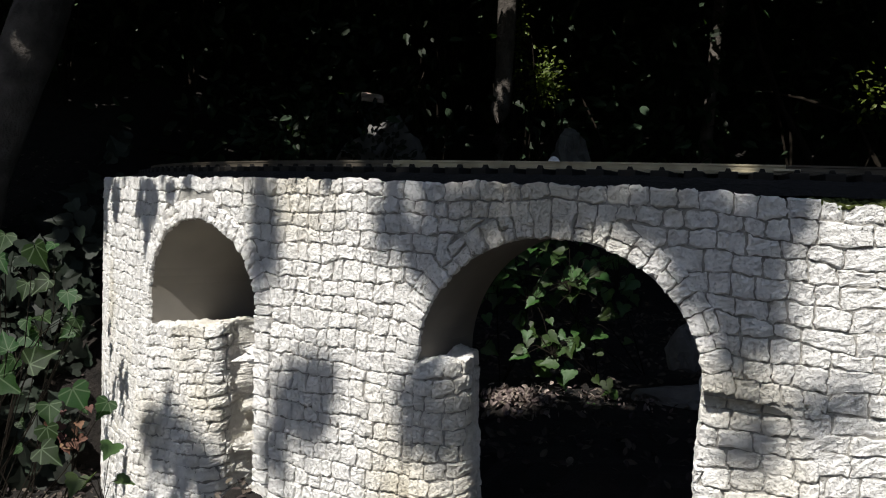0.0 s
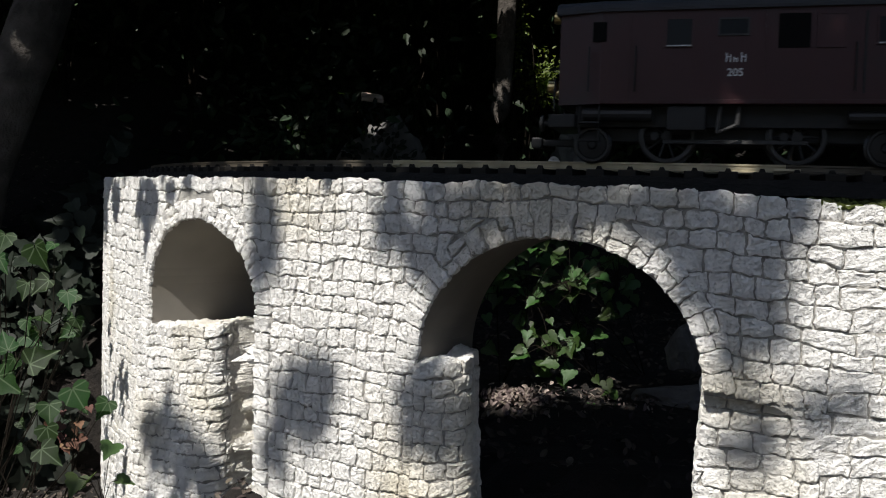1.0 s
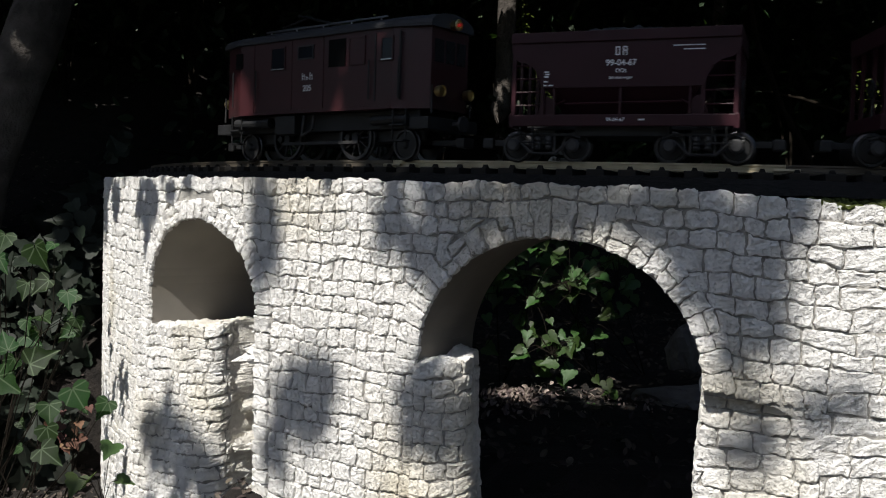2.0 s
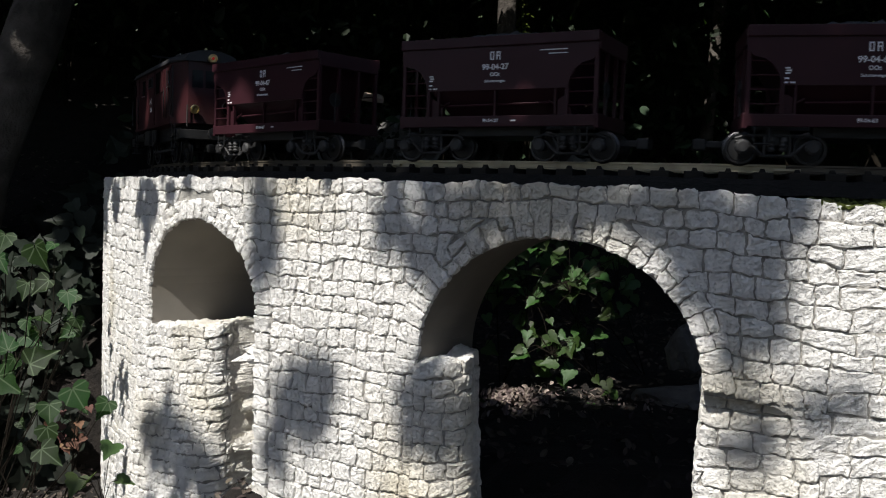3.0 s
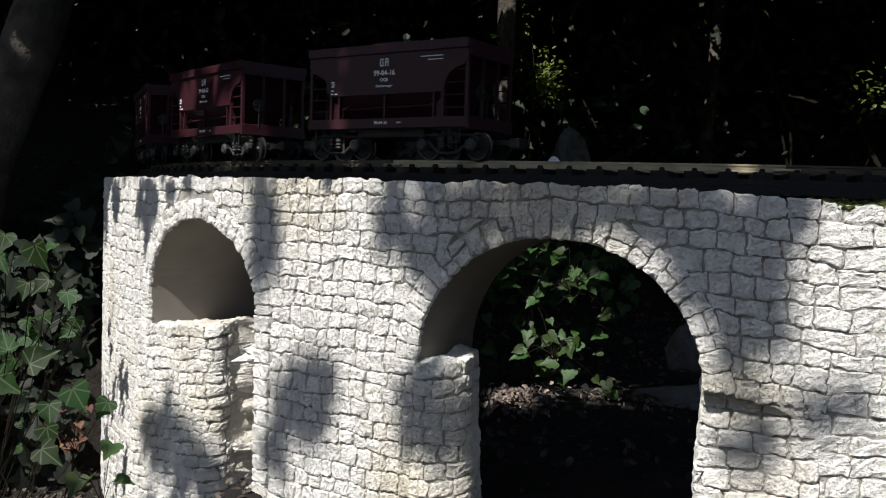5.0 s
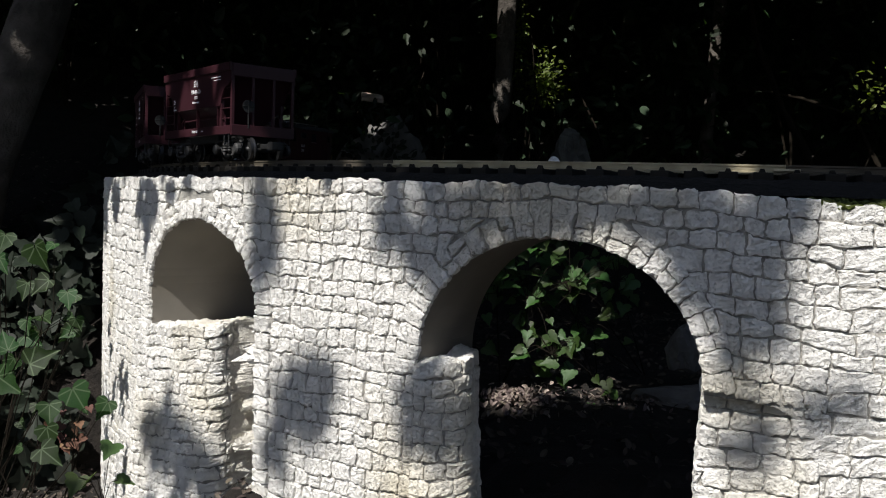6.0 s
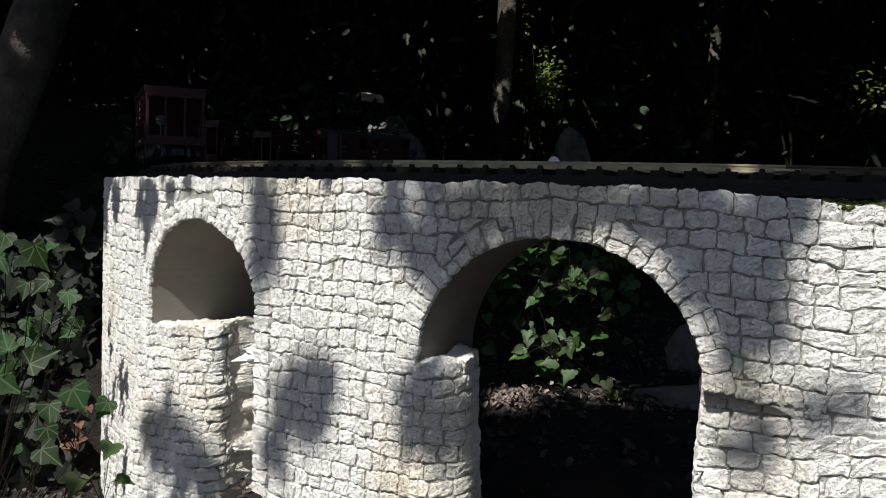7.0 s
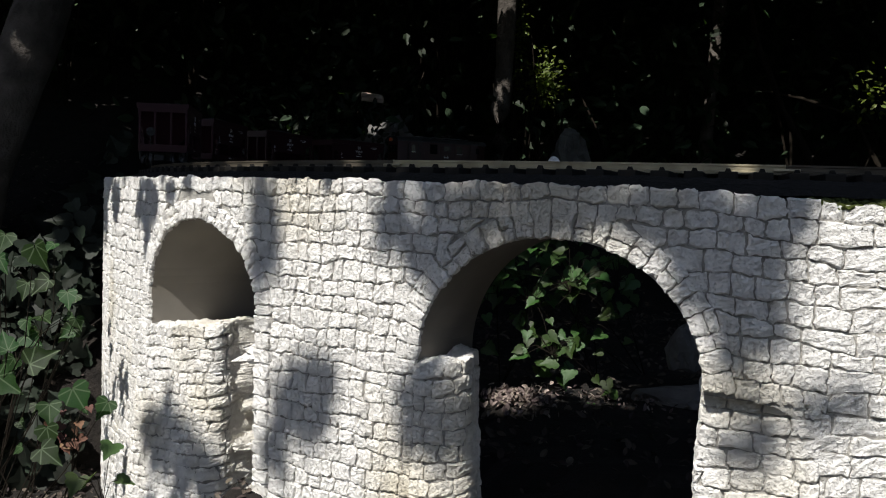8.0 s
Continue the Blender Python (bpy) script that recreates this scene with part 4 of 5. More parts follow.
        bm = bmesh.new()
        rod(bm, (0.018, s * 0.043, 0.056), (0.021, s * 0.043, 0.030), 0.0022, 8)
        rod(bm, (0.000, s * 0.043, 0.056), (0.002, s * 0.043, 0.038), 0.0022, 8)
        rod(bm, (0.021, s * 0.043, 0.030), (0.002, s * 0.043, 0.038), 0.0018, 8)
        part("brake_rigging", bm, M_GREY, loco)
        bm = bmesh.new()
        box(bm, -0.16, 0.16, s * 0.010, s * 0.014, 0.022, 0.036, 0.001)
        part("frame_plate", bm, M_BLACK, loco)
        bm = bmesh.new()
        box(bm, -0.066, 0.074, s * 0.0285, s * 0.0305, 0.0195, 0.0235, 0.0006)
        part("coupling_rod", bm, M_GREY, loco)
        for e in (-1, 1):
            bm = bmesh.new()
            for z in (0.02, 0.038):
                box(bm, e * 0.148 - 0.011, e * 0.148 + 0.011, s * 0.040, s * 0.052, z, z + 0.002)
            rod(bm, (e * 0.138, s * 0.047, 0.02), (e * 0.138, s * 0.047, 0.058), 0.001, 6)
            rod(bm, (e * 0.158, s * 0.047, 0.02), (e * 0.158, s * 0.047, 0.058), 0.001, 6)
            part("cab_step", bm, M_BLACK, loco)
    for e in (-1, 1):
        lamps = ((0, Z1 + 0.004), (-0.026, 0.078), (0.026, 0.078))
        for y, z in lamps:
            bm = bmesh.new()
            turned(bm, [(0.003, 0.0), (0.0062, 0.002), (0.0068, 0.010), (0.0055, 0.0104), (0.005, 0.009)] if e > 0 else [(0.003, 0.0), (0.0062, -0.002), (0.0068, -0.010), (0.0055, -0.0104), (0.005, -0.009)],
                   18, 'X', (e * (L + 0.002), y, z))
            part("lamp", bm, M_BRASS, loco, "brass headlamp")
        for y in (-0.02, 0, 0.02):
            bm = bmesh.new()
            box(bm, e * (L - 0.001), e * (L + 0.0008), y - 0.008, y + 0.008, 0.112, 0.138)
            part("window", bm, M_GLASS, loco)
        bm = bmesh.new()
        box(bm, e * (L - 0.02), e * (L + 0.008), -0.046, 0.046, 0.034, 0.048, 0.001)
        part("buffer_beam", bm, M_BLACK, loco)
        bm = bmesh.new()
        turned(bm, [(0.003, 0), (0.003, e * 0.014), (0.009, e * 0.015), (0.009, e * 0.018)], 16, 'X', (e * (L + 0.006), 0, 0.042))
        part("buffer", bm, M_GREY, loco)
        bm = bmesh.new()
        box(bm, e * (L - 0.02), e * (L + 0.024), -0.0045, 0.0045, 0.017, 0.024, 0.001)
        box(bm, e * (L + 0.020), e * (L + 0.032), -0.010, 0.010, 0.014, 0.026, 0.002)
        part("coupler", bm, M_BLACK, loco)
        for y in (-0.036, 0.036):
            bm = bmesh.new()
            rod(bm, (e * (L + 0.004), y, 0.052), (e * (L + 0.004), y, 0.085), 0.001, 6)
            part("handrail", bm, M_GREY, loco)
    bm = bmesh.new()
    turned(bm, [(0.002, 0), (0.002, -0.002), (0.001, -0.0026)], 12, 'X', (-L - 0.0115, 0.0, Z1 + 0.004))
    part("tail_lamp", bm, M_REDLENS, loco, "small lit red tail lamp")
    bm = bmesh.new()
    box(bm, -0.165, 0.165, -0.03, 0.03, 0.036, Z0, 0.001)
    part("underframe", bm, M_BLACK, loco)
    for x, r in ((0.147, 0.018), (-0.138, 0.018), (0.070, 0.0275), (-0.056, 0.0275)):
        wheel_set(loco, x, r, r < 0.02)
    return loco


train_loco = locomotive()
wagons = [hopper_wagon(n) for n in ("99-04-67", "99-04-27", "99-04-63", "99-04-16")]


# ---- ground ----
def ground_z(x, y):
    d = math.hypot(x - CX, y - CY)
    t = math.degrees(math.atan2(CX - x, CY - y))
    z = 0.0
    on_wall = 3 < t < 77
    edge = min(1.0, max(0.0, max(3 - t, t - 77) / 16)) if not on_wall else 0.0
    w = abs(d - R_TRACK)
    bank = 0.412 * edge * max(0.0, min(1.0, 1 - (w - 0.10) / 0.28))
    if d < 1.1:
        z += 0.03
    hill = max(0.0, math.hypot(x * 0.8, y) - 3.1)
    z += min(0.75, 0.42 * hill) if y > 1.2 else 0
    if x < -0.2:
        z -= 0.155 * min(1.0, (-0.2 - x) / 0.3) * min(1.0, max(0.0, (2.4 - y) / 0.6))
    if x < -0.78 and y > 0.4:
        z += 0.32 * min(1.0, (-0.78 - x) / 0.6) * min(1.0, (y - 0.4) / 0.9)
    z = max(z, bank) if bank > 0 else z
    z += 0.022 * math.exp(-((x - 0.13) ** 2 + (y - 1.57) ** 2) / 0.004)
    z += 0.06 * math.exp(-((x + 0.255) ** 2 + (y - 1.09) ** 2) / 0.0028)
    keep = 0.35 if bank > 0.38 else 1.0
    z += keep * (0.025 * noise.noise(Vector((x * 3, y * 3, 0))) + 0.012 * noise.noise(Vector((x * 11, y * 11, 2)))) - (0.004 if bank > 0.38 else 0)
    return z


def build_ground():
    xs = np.concatenate([np.linspace(-60, -4, 15)[:-1], np.arange(-4, 4.001, 0.05), np.linspace(4, 60, 15)[1:]])
    ys = np.concatenate([np.linspace(-60, -1, 13)[:-1], np.arange(-1, 6.001, 0.05), np.linspace(6, 60, 15)[1:]])
    vs = [(x, y, ground_z(x, y)) for y in ys for x in xs]
    n = len(xs)
    fs = [(j * n + i, j * n + i + 1, (j + 1) * n + i + 1, (j + 1) * n + i) for j in range(len(ys) - 1) for i in range(n - 1)]
    me = bpy.data.meshes.new("ground")
    me.from_pydata(vs, [], fs)
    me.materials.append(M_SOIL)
    me.shade_smooth()
    tagged(new("ground", me), "woodland soil strewn with leaf litter, its shade put into the dark colour", "ground", kind="structure")


build_ground()
ZUP = np.array([0.0, 0.0, 1.0])


def scatter_litter():
    rng = np.random.default_rng(5)
    c, s, nrm = [], [], []
    while len(c) < 9000:
        x, y = rng.uniform(-1.6, 1.4), rng.uniform(0.5, 3.4)
        d, t = math.hypot(x - CX, y - CY), math.degrees(math.atan2(CX - x, CY - y))
        if abs(d - 1.28) < 0.13:
            continue
        c.append((x, y, ground_z(x, y) + rng.uniform(0.002, 0.012)))
        s.append(rng.uniform(0.008, 0.022))
        nrm.append(np.array((rng.normal() * 0.5, rng.normal() * 0.5 - 0.2, 1.0)))
    tagged(leaf_cloud("leaf_litter", np.array(c), s, np.array(nrm), OVAL, M_LITTER, 5), "dry brown fallen leaves", "leaf litter", kind="stuff")


scatter_litter()


def foot_litter():
    """Small crumbs of leaf and bark at the foot of the wall."""
    rng = np.random.default_rng(6)
    n = 4200
    x, y = rng.uniform(-0.9, -0.12, n), rng.uniform(0.85, 1.75, n)
    ok = np.hypot(x - CX, y - CY) > R_WALL + 0.012
    x, y = x[ok], y[ok]
    c = np.stack([x, y, np.array([ground_z(a, b) + 0.004 for a, b in zip(x, y)])], 1)
    nrm = rng.normal(size=c.shape) * 0.6 + np.array((0, -0.2, 1))
    tagged(leaf_cloud("leaf_crumbs", c, rng.uniform(0.005, 0.016, len(c)), nrm, OVAL, M_LITTER, 6), "crumbs of dry leaf and bark at the foot of the wall", "leaf litter", kind="stuff")


foot_litter()


def litter_heap(name, cx, cy, sx, sy, count, size, material, label, seed):
    """Curled dry leaves heaped on one spot."""
    rng = np.random.default_rng(seed)
    x, y = cx + rng.normal(size=count) * sx, cy + rng.normal(size=count) * sy
    ok = np.hypot(x - CX, y - CY) > R_WALL + 0.015 if cx < 0 else np.hypot(x - CX, y - CY) < R_DECK - 0.02
    x, y = x[ok], y[ok]
    c = np.stack([x, y, np.array([ground_z(a, b) for a, b in zip(x, y)]) + rng.uniform(0.002, 0.016, len(x))], 1)
    nrm = rng.normal(size=c.shape) + np.array((0, -0.4, 0.5))
    tagged(leaf_cloud(name, c, rng.uniform(*size, len(x)), nrm, OVAL, material, seed), label, "leaf litter", kind="stuff")


litter_heap("leaf_heap", 0.135, 1.575, 0.035, 0.03, 420, (0.007, 0.018), M_LIT_LITTER, "heap of dry leaves behind the arch, paled for the sun on them", 31)
litter_heap("pale_litter", 0.24, 1.64, 0.10, 0.05, 160, (0.006, 0.016), M_LIT_LITTER, "scattered leaf scraps on the soil, paled for the sun on them", 32)
litter_heap("pale_scraps", -0.49, 1.24, 0.045, 0.05, 160, (0.005, 0.013), M_LIT_LITTER, "pale leaf scraps at the foot of the wall", 34)


# ---- plants ----
def ivy_plant(places, label, group, seed, size=(0.028, 0.058), face=(0.05, -1, 0.45), mat_leaf=None, single=()):
    """One ivy plant: a rooted stem and large single leaves on thin stalks. places: root and rows of (x, y, z, spread)."""
    rng = random.Random(seed)
    root, blobs = places
    root = (root[0], root[1], ground_z(root[0], root[1]) - 0.01)
    plant = tagged(empty("ivy_plant"), label, "ivy", group)
    meshes = []
    for k in range(3):
        v, f = leaf_template(IVY, 0.12 + 0.1 * k)
        bm = bmesh.new()
        vv = [bm.verts.new(p) for p in v.tolist()]
        for t in f.tolist():
            bm.faces.new([vv[i] for i in t])
        meshes.append(mesh_of("leaf", bm, mat_leaf or M_IVY, True))
    stem = bmesh.new()
    for x, y, z, spread, count in blobs:
        hub = Vector((x, y, z - spread * 0.5))
        mid = (Vector(root) + hub) / 2 + Vector((rng.uniform(-0.03, 0.03), 0.03, 0.02))
        tube(stem, [root, mid, hub], [0.0016, 0.0013, 0.0010], 6)
        for i in range(count):
            p = Vector((x + rng.gauss(0, spread), y + abs(rng.gauss(0, spread * 0.5)), z + rng.gauss(0, spread)))
            s = rng.uniform(*size)
            way = Vector(face) + Vector((rng.gauss(0, 0.45), rng.gauss(0, 0.3), rng.gauss(0, 0.4)))
            q = way.to_track_quat('Z', 'Y').to_matrix().to_4x4() @ pose(0, 0, 0, 0, 0, 180 + rng.gauss(0, 45))
            piece("leaf", rng.choice(meshes), plant, Matrix.Translation(p) @ q @ Matrix.Scale(s, 4))
            base = p + q.to_3x3() @ Vector((0, -0.35 * s, 0))
            tube(stem, [hub, (hub + base) / 2 + Vector((0, 0, 0.012)), base], [0.0007, 0.0006, 0.0005], 4)
    for x, y, z, s, turn in single:
        p = Vector((x, y, z))
        way = Vector(face) + Vector((rng.gauss(0, 0.2), 0, rng.gauss(0, 0.2)))
        q = way.to_track_quat('Z', 'Y').to_matrix().to_4x4() @ pose(0, 0, 0, 0, 0, 180 + turn)
        piece("leaf", rng.choice(meshes), plant, Matrix.Translation(p) @ q @ Matrix.Scale(s, 4))
        base = p + q.to_3x3() @ Vector((0, -0.35 * s, 0))
        tube(stem, [root, Vector(root).lerp(base, 0.6) + Vector((0, 0.03, -0.01)), base], [0.0012, 0.0009, 0.0006], 5)
    part("stem", stem, M_STICK, plant, "thin woody stems")
    return plant


LEFT_IVY = [
    ((-0.72, 1.42), [(-0.70, 1.42, 0.30, 0.05, 3), (-0.62, 1.44, 0.22, 0.05, 3)],
     [(-0.590, 1.32, 0.300, 0.046, 25), (-0.585, 1.32, 0.256, 0.034, -40), (-0.548, 1.32, 0.238, 0.030, 10), (-0.644, 1.32, 0.318, 0.036, -15), (-0.650, 1.33, 0.285, 0.030, 30)]),
    ((-0.74, 1.36), [(-0.66, 1.40, 0.15, 0.05, 3), (-0.63, 1.42, 0.18, 0.025, 4)],
     [(-0.629, 1.30, 0.172, 0.034, 200), (-0.575, 1.29, 0.152, 0.046, 120), (-0.634, 1.31, 0.112, 0.050, 60), (-0.537, 1.33, 0.200, 0.022, 20), (-0.556, 1.34, 0.182, 0.022, -60)]),
    ((-0.66, 1.28), [(-0.68, 1.33, 0.05, 0.04, 5), (-0.60, 1.34, 0.02, 0.03, 3)],
     [(-0.520, 1.29, 0.098, 0.046, 30), (-0.552, 1.27, 0.080, 0.036, 5), (-0.545, 1.25, 0.052, 0.036, 15), (-0.540, 1.24, 0.028, 0.040, 50), (-0.497, 1.33, 0.074, 0.034, -30)]),
]
for i, (foot, blobs, single) in enumerate(LEFT_IVY):
    ivy_plant((foot, blobs), "glossy ivy with pale-veined lobed leaves beside the viaduct, shade in its leaf colour", "ivy beside the viaduct", 20 + i, (0.018, 0.036), single=single)
mrng = np.random.default_rng(71)
mc = np.stack([mrng.uniform(-1.6, -0.78, 1500), mrng.uniform(1.5, 2.3, 1500), 0.26 * mrng.uniform(size=1500) ** 1.4], 1)
mc = np.concatenate([mc, np.stack([mrng.uniform(-1.0, -0.60, 500), mrng.uniform(1.6, 2.2, 500), 0.16 * mrng.uniform(size=500)], 1)])
mc = mc[np.hypot(mc[:, 0] - CX, mc[:, 1] - CY) > R_WALL + 0.05]
mc[:, 2] += np.array([ground_z(x, y) for x, y, _ in mc])
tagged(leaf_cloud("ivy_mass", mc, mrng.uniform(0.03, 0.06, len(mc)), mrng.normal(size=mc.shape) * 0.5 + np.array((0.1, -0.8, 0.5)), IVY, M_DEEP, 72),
       "dense ivy covering the bank beside the viaduct, deep shade in its colour", "ivy", kind="stuff")
ARCH_IVY = [
    ((0.12, 1.75, 0.03), [(0.10, 1.62, 0.30, 0.04, 31), (0.16, 1.66, 0.24, 0.05, 31), (0.24, 1.68, 0.26, 0.05, 31)]),
    ((0.32, 1.80, 0.03), [(0.26, 1.72, 0.20, 0.05, 31), (0.34, 1.75, 0.28, 0.06, 26), (0.20, 1.60, 0.15, 0.04, 22)]),
    ((0.28, 1.55, 0.03), [(0.30, 1.60, 0.055, 0.016, 6), (0.085, 1.58, 0.03, 0.008, 2)]),
    ((0.45, 1.95, 0.03), [(0.40, 1.85, 0.32, 0.07, 26), (0.25, 1.9, 0.36, 0.07, 31), (0.10, 1.9, 0.25, 0.07, 26)]),
]
for i, pl in enumerate(ARCH_IVY):
    ivy_plant(pl, "green ivy growing on the ground behind the arch", "ivy behind the arch", 40 + i, (0.016, 0.034), (-0.2, -0.7, 0.7), M_ARCH_IVY)
ivy_plant(((-0.42, 1.12, 0.0), [(-0.40, 1.07, 0.035, 0.03, 6)]), "low green seedling in the litter before the viaduct", "ivy beside the viaduct", 60, (0.022, 0.036), (0, -0.5, 0.9), M_SEEDLING)
ivy_plant(((-0.56, 1.30), [(-0.520, 1.28, 0.06, 0.014, 6), (-0.515, 1.28, 0.025, 0.016, 5)]), "withered russet ivy shoot among the green leaves", "ivy beside the viaduct", 61, (0.010, 0.020), (0, -0.8, 0.6), M_RUSSET)


def tree(name, pts, radii, label, limbs=(), bark=None):
    t = tagged(empty(name), label, "tree")
    bm = bmesh.new()
    fine_p, fine_r = [], []
    for (a, ra), (b, rb) in zip(zip(pts, radii), zip(pts[1:], radii[1:])):
        for k in range(5):
            f = k / 5
            p = Vector(a).lerp(Vector(b), f)
            fine_p.append(p + Vector((rough(p, 0.008, 5), rough(p + Vector((9, 0, 0)), 0.008, 5), 0)))
            fine_r.append((ra + (rb - ra) * f) * (1 + rough(p, 0.25, 9)))
    tube(bm, fine_p, fine_r, 12)
    part("trunk", bm, bark or M_BARK, t, smooth=True)
    for row in limbs:
        bm = bmesh.new()
        tube(bm, row, [radii[-1] * 0.5 * (1 - 0.25 * i) for i in range(len(row))], 7)
        part("limb", bm, M_BARK, t)
    return t


trees = []
trees.append(tree("tree", [(-1.17, 2.1, 0.1), (-1.045, 2.1, 0.5), (-0.92, 2.1, 0.85), (-0.86, 2.15, 1.3), (-0.75, 2.2, 2.4)], [0.075, 0.06, 0.055, 0.05, 0.04],
                  "leaning grey-barked tree trunk in deep shade", [[(-0.86, 2.15, 1.3), (-0.6, 2.0, 1.8), (-0.1, 1.8, 2.2)]]))
trees.append(tree("tree", [(0.205, 3.6, 0.1), (0.212, 3.6, 0.75), (0.225, 3.6, 1.2), (0.25, 3.62, 2.4)], [0.062, 0.04, 0.036, 0.03],
                  "slender straight tree trunk standing behind the line", [[(0.26, 3.61, 1.8), (0.6, 3.3, 2.2), (0.9, 3.0, 2.5)]]))
trees.append(tree("tree", [(1.22, 4.3, 0.3), (1.24, 4.3, 1.0), (1.28, 4.3, 1.6), (1.3, 4.3, 2.6)], [0.035, 0.028, 0.024, 0.02], "thin pale sapling trunk in the woods"))


bm = bmesh.new()
tube(bm, [(1.223, 3.9, 0.928), (1.497, 3.85, 0.871), (1.693, 3.8, 0.801), (1.793, 3.75, 0.581), (1.853, 3.72, 0.2)], [0.004, 0.008, 0.010, 0.012, 0.013], 8)
tagged(new("fallen_branch", mesh_of("fallen_branch", bm, M_STICK, True)), "grey dead branch leaning in the dark woods", "branch")
trees.append(tree("tree", [(1.529, 3.6, 0.2), (1.429, 3.6, 0.63), (1.345, 3.66, 0.812), (1.25, 3.68, 1.037), (1.208, 3.7, 1.242), (1.158, 3.7, 2.2)], [0.02, 0.016, 0.013, 0.012, 0.011, 0.008], "thin leaning sapling in deep shade", bark=M_STICK))


# ---- woods behind: bushes in the dark ----
def bush(centre, spread, count, size, material, label, seed, group="bushes in the woods", outline=OVAL, sticks=4):
    rng = np.random.default_rng(seed)
    b = tagged(empty("bush"), label, "bush", group)
    c = np.array(centre) + rng.normal(size=(count, 3)) * np.array(spread)
    nrm = rng.normal(size=(count, 3)) * 0.6 + np.array((0, -0.6, 0.6))
    leaf_cloud("foliage", c, rng.uniform(size[0], size[1], count), nrm, outline, material, seed, b)
    foot = Vector((centre[0], centre[1], ground_z(centre[0], centre[1]) - 0.02))
    for i in range(sticks):
        p = Vector(c[i])
        m = (foot + p) / 2 + Vector((rng.normal() * 0.05, rng.normal() * 0.05, 0.05))
        bm = bmesh.new()
        tube(bm, [foot, m, p], [0.006, 0.004, 0.002], 5)
        part("branch", bm, M_STICK, b)
    return b


brng = random.Random(77)
for i in range(46):
    x = -2.4 + 5.4 * (i % 23) / 22 + brng.uniform(-0.1, 0.1)
    y = (3.9 if i < 23 else 4.7) + brng.uniform(-0.3, 0.3)
    z = ground_z(x, y) + brng.uniform(0.15, 1.3)
    bush((x, y, z), (0.2, 0.2, 0.28), 170, (0.03, 0.075), M_WOODS, "evergreen bush in deep shade, part of it in the leaf colour", 100 + i)
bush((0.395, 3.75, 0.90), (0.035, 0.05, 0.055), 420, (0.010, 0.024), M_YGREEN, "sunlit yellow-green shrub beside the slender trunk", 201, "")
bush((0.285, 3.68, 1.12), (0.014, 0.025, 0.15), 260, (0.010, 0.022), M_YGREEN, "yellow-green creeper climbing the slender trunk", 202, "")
bush((-0.60, 3.45, 0.62), (0.10, 0.08, 0.06), 170, (0.02, 0.045), M_WOODS, "low leafy shrub behind the line", 203, "")
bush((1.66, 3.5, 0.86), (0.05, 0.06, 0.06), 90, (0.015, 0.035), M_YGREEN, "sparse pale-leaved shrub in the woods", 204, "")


def rock(p, s, seed, label):
    bm = bmesh.new()
    bmesh.ops.create_icosphere(bm, subdivisions=3, radius=1)
    for v in bm.verts:
        k = 1 + 0.4 * noise.noise(v.co * 1.1 + Vector((seed, 0, 0))) + 0.22 * noise.noise(v.co * 3.2 + Vector((0, seed, 0))) + 0.08 * noise.noise(v.co * 9 + Vector((0, 0, seed)))
        v.co = Vector((v.co.x * s[0] * k, v.co.y * s[1] * k, v.co.z * s[2] * k))
    ob = new("rock", mesh_of("rock", bm, M_ROCK))
    ob.matrix_basis = Matrix.Translation(p)
    return tagged(ob, label, "rock", "rocks behind the line")


for i, (x, y, dz, s) in enumerate([(0.485, 3.45, 0.12, (0.075, 0.06, 0.15)), (0.30, 3.42, 0.05, (0.10, 0.07, 0.09)), (0.12, 3.45, 0.04, (0.12, 0.08, 0.08)), (0.68, 3.5, 0.03, (0.1, 0.07, 0.07)),
                               (0.47, 1.70, 0.0, (0.085, 0.05, 0.035)), (0.475, 1.74, 0.10, (0.030, 0.03, 0.045))]):
    rock((x, y, ground_z(x, y) + dz), s, i * 3.1, "rough grey rock in shade")

bm = bmesh.new()
box(bm, -0.042, 0.042, -0.03, 0.03, -0.008, 0.008, 0.003)
board = new("board", mesh_of("board", bm, M_BOARD))
board.matrix_basis = pose(-0.285, 3.45, 0.775, 25, 4, 8)
tagged(board, "pale weathered board lying among the bushes", "board")
rock((-0.27, 3.56, 0.38), (0.17, 0.10, 0.30), 31.0, "large dark boulder in deep shade carrying a pale board")
# added to hide the boulder; its blackened leaves stand for shade
bush((-0.26, 3.40, 0.50), (0.13, 0.03, 0.13), 420, (0.02, 0.045), M_DEEP, "creeper over a boulder, deep shade in its leaf colour", 211, "")
bm = bmesh.new()
bmesh.ops.create_icosphere(bm, subdivisions=2, radius=0.0075)
for v in bm.verts:
    v.co *= 1 + 0.4 * noise.noise(v.co * 150)
pebble = new("pebble", mesh_of("pebble", bm, M_STONE))
pebble.matrix_basis = Matrix.Translation(ring(25.0, R_TRACK + 0.012, RAIL_TOP - 0.0012)) @ Matrix.Diagonal((1.0, 0.8, 0.95, 1))
tagged(pebble, "small white pebble lying between the rails", "pebble")
# near-black sheet closing the place, painted as the shade of deep woods
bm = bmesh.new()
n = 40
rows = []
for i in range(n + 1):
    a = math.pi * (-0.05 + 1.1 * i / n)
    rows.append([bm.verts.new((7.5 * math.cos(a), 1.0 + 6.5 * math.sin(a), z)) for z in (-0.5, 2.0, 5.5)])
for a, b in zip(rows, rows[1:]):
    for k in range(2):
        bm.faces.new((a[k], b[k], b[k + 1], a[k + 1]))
tagged(new("backdrop", mesh_of("backdrop", bm, M_FAR)), "near-black sheet standing in for the shade of woods beyond the garden", "woods", kind="structure")

